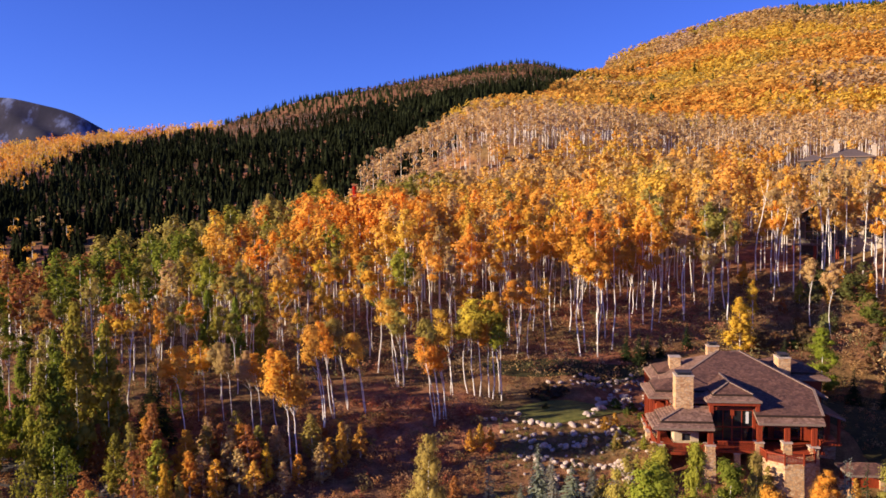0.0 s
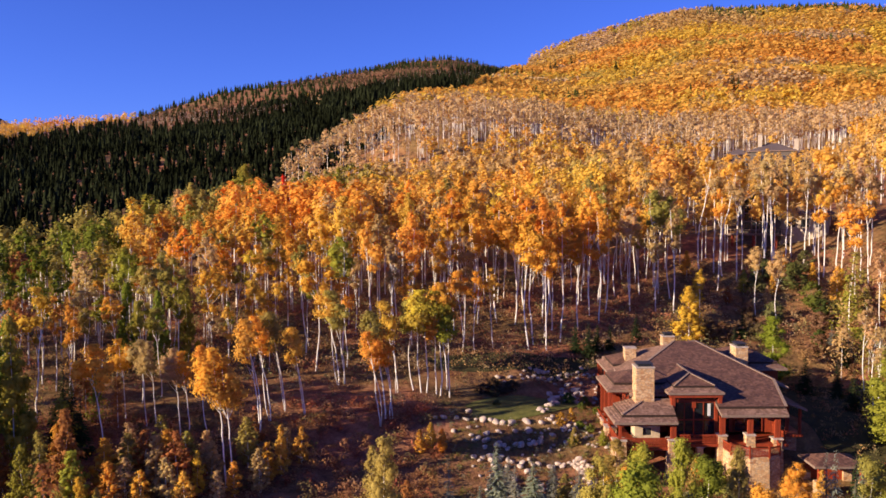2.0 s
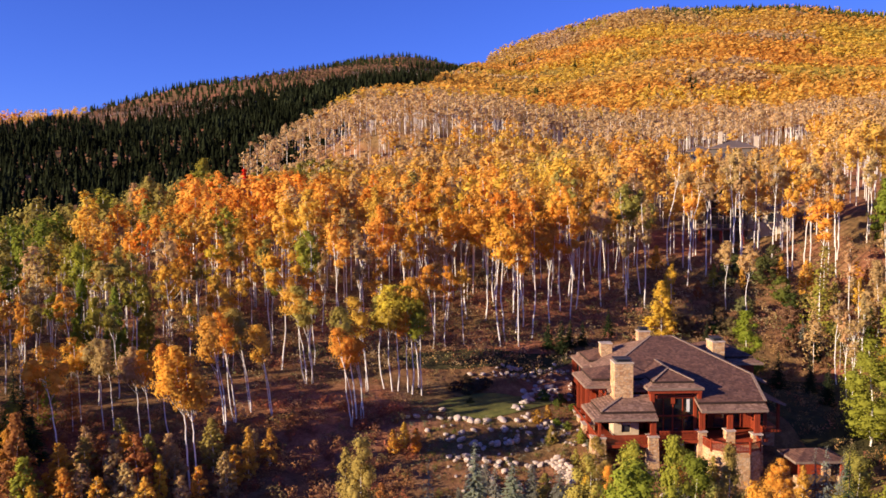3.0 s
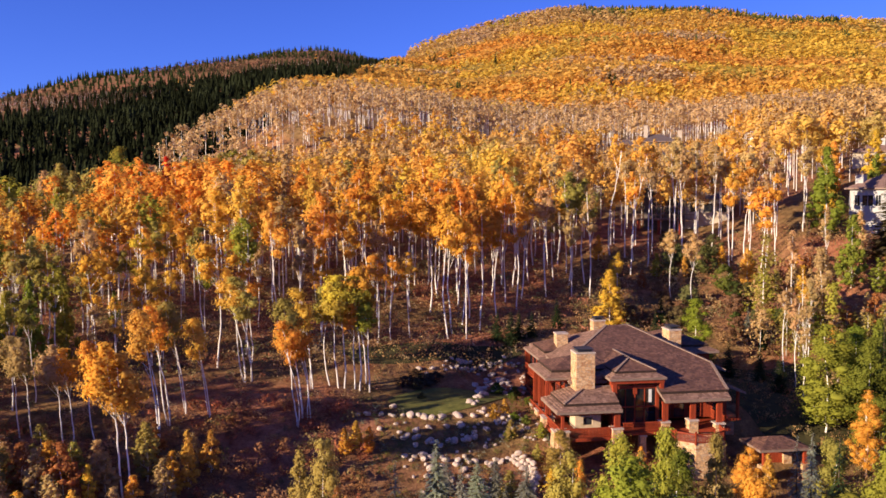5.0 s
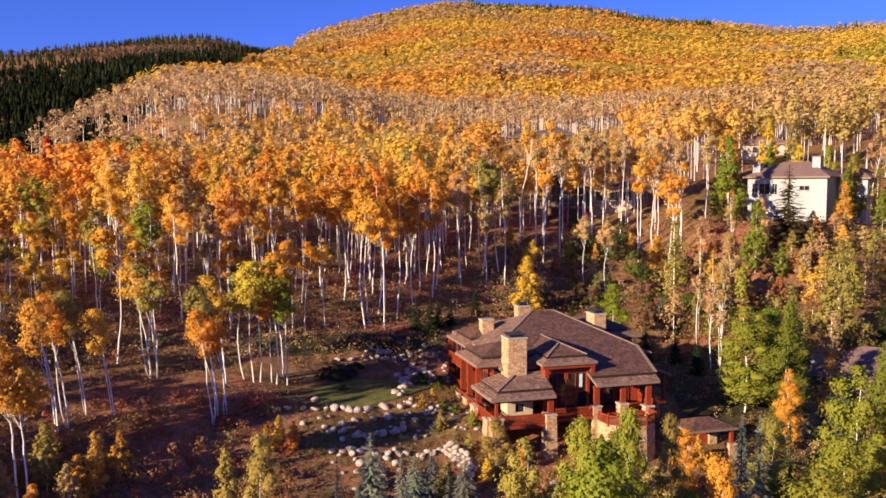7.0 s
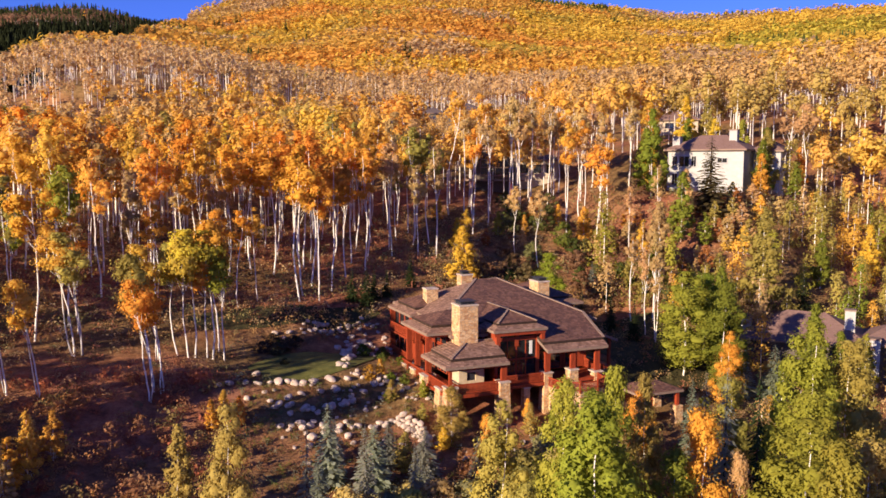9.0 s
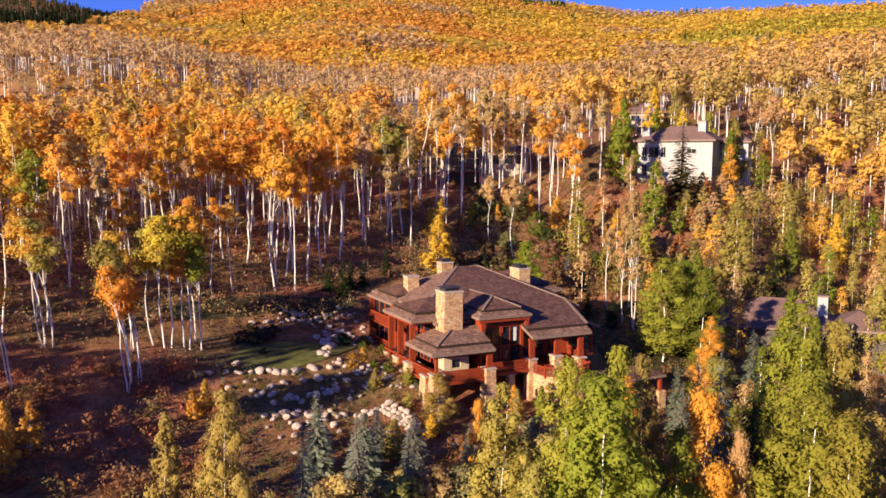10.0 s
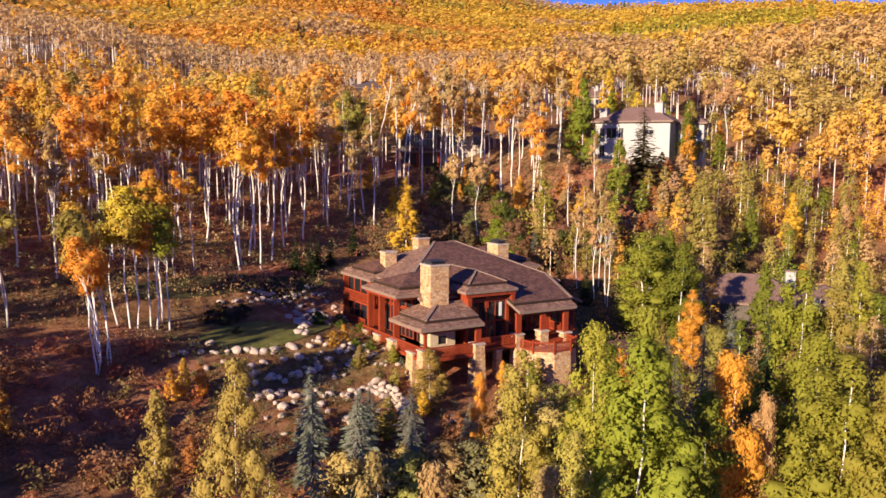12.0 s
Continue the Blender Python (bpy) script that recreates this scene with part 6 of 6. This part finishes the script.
def near_woods():
    """The aspens nearest to the clearing, each a thing; the rest of the belt as one."""
    rng = np.random.default_rng(21)
    front = lambda x: np.interp(x, (-70, -45, -30, -12, 0, 12, 22, 40, 60, 72, 84, 110), (92, 108, 114, 123, 126, 136, 140, 142, 143, 136, 134, 126))
    pts = scatter(-34, 50, 100, 182, 4.4, rng)
    far_rows, n = [], 0
    for x, y in pts:
        if y < front(x) or white_view(x, y) or (abs(x - 83) < 15 and 163 < y < 186) or not free(x, y, 2.2):
            continue
        p = wave(np.array([x]), np.array([y]), 19, 6.0)[0] + rng.normal() * 0.3
        c = rng.choice(list("LLMYG") if p > 0.62 else list("OOAO") if p < -0.45 else list("AAGGAT")) if x < 45 else rng.choice(list("ATTTTLLG"))
        if x < -25 and rng.uniform() < 0.35:
            c = rng.choice(list("LLMA"))
        if x < -47:
            c = rng.choice(list("NLNR"))
        if wave(np.array([x]), np.array([y]), 7.5, 31.0)[0] + rng.normal() * 0.35 < -0.66:
            continue
        hall = False
        h = rng.uniform(12.5, 21) * (0.82 if x < -10 else 1)
        if 55 < x < 95 and 0.55 * (x - 83) + 0.83 * (y - 172) < -6 and abs(0.83 * (x - 83) - 0.55 * (y - 172)) < 12:
            if rng.uniform() < 0.84 or y > 160:
                continue
            h = rng.uniform(20, 24)
            hall, c = True, rng.choice(list("TTGA"))
        if hall or (n < 290 and y < front(x) + 26):
            n += 1
            plant(HIGH if hall else TALL, "aspen", "crown", x, y, h, PALETTE[c], SAID[c] + " aspen with a tall pale trunk in woods", "tree", "aspens")
        else:
            far_rows.append((x, y, height(x, y), h, *(np.array(PALETTE[c]) * rng.uniform(0.8, 1.1))))
    woods("aspen_woods", far_rows, 8, "tall golden aspens standing close together", girth=1.2, model=puff_crown(0.14, 0.60, 12, 320, 0.027), soft=True)


near_woods()


for x, y in zip(RNG.uniform(78, 102, 46), RNG.uniform(116, 136, 46)):
    if y < 138 - 0.35 * abs(x - 84) and height(x, y) < 13.5:
        c = str(RNG.choice(list("TTTALRG")))
        plant(SPARSE, "sapling", "crown", x, y, RNG.uniform(2.5, 5.5), PALETTE[c], SAID[c] + " sapling in the thicket below the white house", "tree", "saplings", 1.25)


def side_woods():
    """Mixed young aspens and poplars beside and below the houses."""
    rng = np.random.default_rng(33)
    rows = []
    for x, y in scatter(30, 66, 108, 185, 5.0, rng):
        ok = x > 62 and y < 136 and np.hypot(x - 112, y - 141) > 13 and np.hypot((x - 86) / 1.2, y - 93.5) > 8.0 and free(x, y, 2.6)
        ok = ok and not (x < 66 and y < 112) and not white_view(x, y)
        if ok:
            c = rng.choice(list("LLMTTGLTN"))
            rows.append((x, y, height(x, y) - 0.1, rng.uniform(6, 11) * (0.72 if y < 100 and x < 88 else 1.0), *(np.array(PALETTE[c]) * rng.uniform(0.75, 1.1))))
    for x, y in scatter(2, 50, 74, 108, 3.7, rng):
        ok = 3 < x < 72 and y < 84 and free(x, y, 2.4) and not (40 < x < 50 and y > 80)
        if ok:
            c = rng.choice(list("LLMTGN"))
            rows.append((x, y, height(x, y) - 0.1, rng.uniform(3.5, 6.5), *(np.array(PALETTE[c]) * rng.uniform(0.7, 1.0))))
    for x, y in scatter(-38, -14, 84, 118, 4.6, rng):
        if x < -30 and free(x, y, 2.4):
            c = rng.choice(list("LLNNMRM"))
            rows.append((x, y, height(x, y) - 0.1, rng.uniform(5, 10), *(np.array(PALETTE[c]) * rng.uniform(0.7, 1.0))))
    woods("young_woods", rows, 8, "young mixed aspen and poplar growth in green and gold", leaf_n=560, leaf=0.038, bottom=0.06, width=0.22, shape=LOW_CONE)


side_woods()


def underbrush():
    """Low brown and rusty scrub over the slopes and under the trees."""
    rng = np.random.default_rng(44)
    rows, low = [], []
    for x, y in scatter(-38, 62, 84, 178, 1.75, rng):
        inside = (24 < x < 54 and 90 < y < 122) or np.hypot((x - 18) / 8.6, (y - 112.4) / 6.2) < 1 or np.hypot(x - 112, y - 141) < 10
        open_slope = x < 6 and y < 112
        if inside or rng.uniform() < (0.05 if open_slope else 0.12):
            continue
        k = rng.uniform()
        if 6 < x < 28 and 84 < y < 108:
            c = np.array(((0.12, 0.15, 0.035), (0.20, 0.19, 0.06), (0.28, 0.13, 0.06), (0.20, 0.20, 0.13))[int(k * 4)])
            h = rng.uniform(0.3, 0.8)
        else:
            c = np.array(((0.28, 0.12, 0.07), (0.25, 0.15, 0.08), (0.34, 0.24, 0.13), (0.19, 0.17, 0.075), (0.31, 0.19, 0.085))[int(k * 5)])
            h = rng.uniform(0.6, 1.6) if open_slope else rng.uniform(0.9, 2.4) if y > 122 else rng.uniform(0.6, 1.5)
            c = c * (np.array((1.35, 1.1, 1.05)) if open_slope else 1.4)
        (low if open_slope else rows).append((x, y, height(x, y) - 0.1, h, *(c * rng.uniform(0.7, 1.2))))
    woods("brush", low, 6, "rusty red and brown brush over the open slope", leaf_n=90, leaf=0.17, bottom=0.10, width=0.95, trunk=False, category="scrub", tight=0.9)
    for x, y in zip(rng.uniform(6, 29, 750), rng.uniform(84, 111, 750)):
        if (x < 20 or y < 104 or x > 24.5) and np.hypot((x - 18) / 8.4, (y - 112.4) / 6.0) > 1:
            c = np.array(((0.14, 0.18, 0.035), (0.24, 0.22, 0.06), (0.30, 0.30, 0.20), (0.32, 0.15, 0.07))[int(rng.integers(4))])
            rows.append((x, y, height(x, y) - 0.05, rng.uniform(0.35, 0.9), *(c * rng.uniform(0.6, 1.05))))
    woods("scrub", rows, 6, "low brown and rusty scrub covering the slope", leaf_n=42, leaf=0.138, bottom=0.03, width=0.72, shape=ROUND, trunk=False, category="scrub")


underbrush()


def snow_peak():
    """Distant bare mountain with snow in its gullies."""
    n, m = 60, 24
    a = np.linspace(0, 1, n)
    X = -3000 + 2000 * a
    prof = soft_interp(X, (-3000, -2600, -2350, -2060, -1950, -1757, -1300, -1000), (600, 640, 650, 648, 628, 548, 340, 250), 60) + 8 * np.sin(X / 60)
    k = np.linspace(0, 1, m)
    Z = np.outer(k, prof) - 80 + 40 * wave(X[None] + 0 * k[:, None], 900 * k[:, None] + 0 * X[None], 60, 2.0) * (k * (1 - k) * 4)[:, None]
    Y = 3700 + 500 * k[:, None] + 0 * X[None]
    XX = np.repeat(X[None], m, 0)
    idx = np.arange(n * m).reshape(m, n)
    f = np.stack([idx[:-1, :-1], idx[:-1, 1:], idx[1:, 1:], idx[1:, :-1]], -1).reshape(-1, 4)
    mat, nt, bsdf = node_material("bare_rock_and_snow")
    nz = tex_noise(nt, 0.006, 6, 0.6, "Object", (1.6, 1, 0.7))
    col = ramp(nt, nz, [(0.42, (0.020, 0.019, 0.036)), (0.53, (0.036, 0.033, 0.056)), (0.575, (0.09, 0.11, 0.20)), (0.68, (0.22, 0.26, 0.40))])
    nt.links.new(col, bsdf.inputs["Base Color"])
    bsdf.inputs["Roughness"].default_value = 0.9
    tagged(mesh_object("mountain", np.stack([XX, Y, Z], -1).reshape(-1, 3), f, [mat], True), "distant bare mountain with streaks of snow", "mountain", kind="structure")


snow_peak()
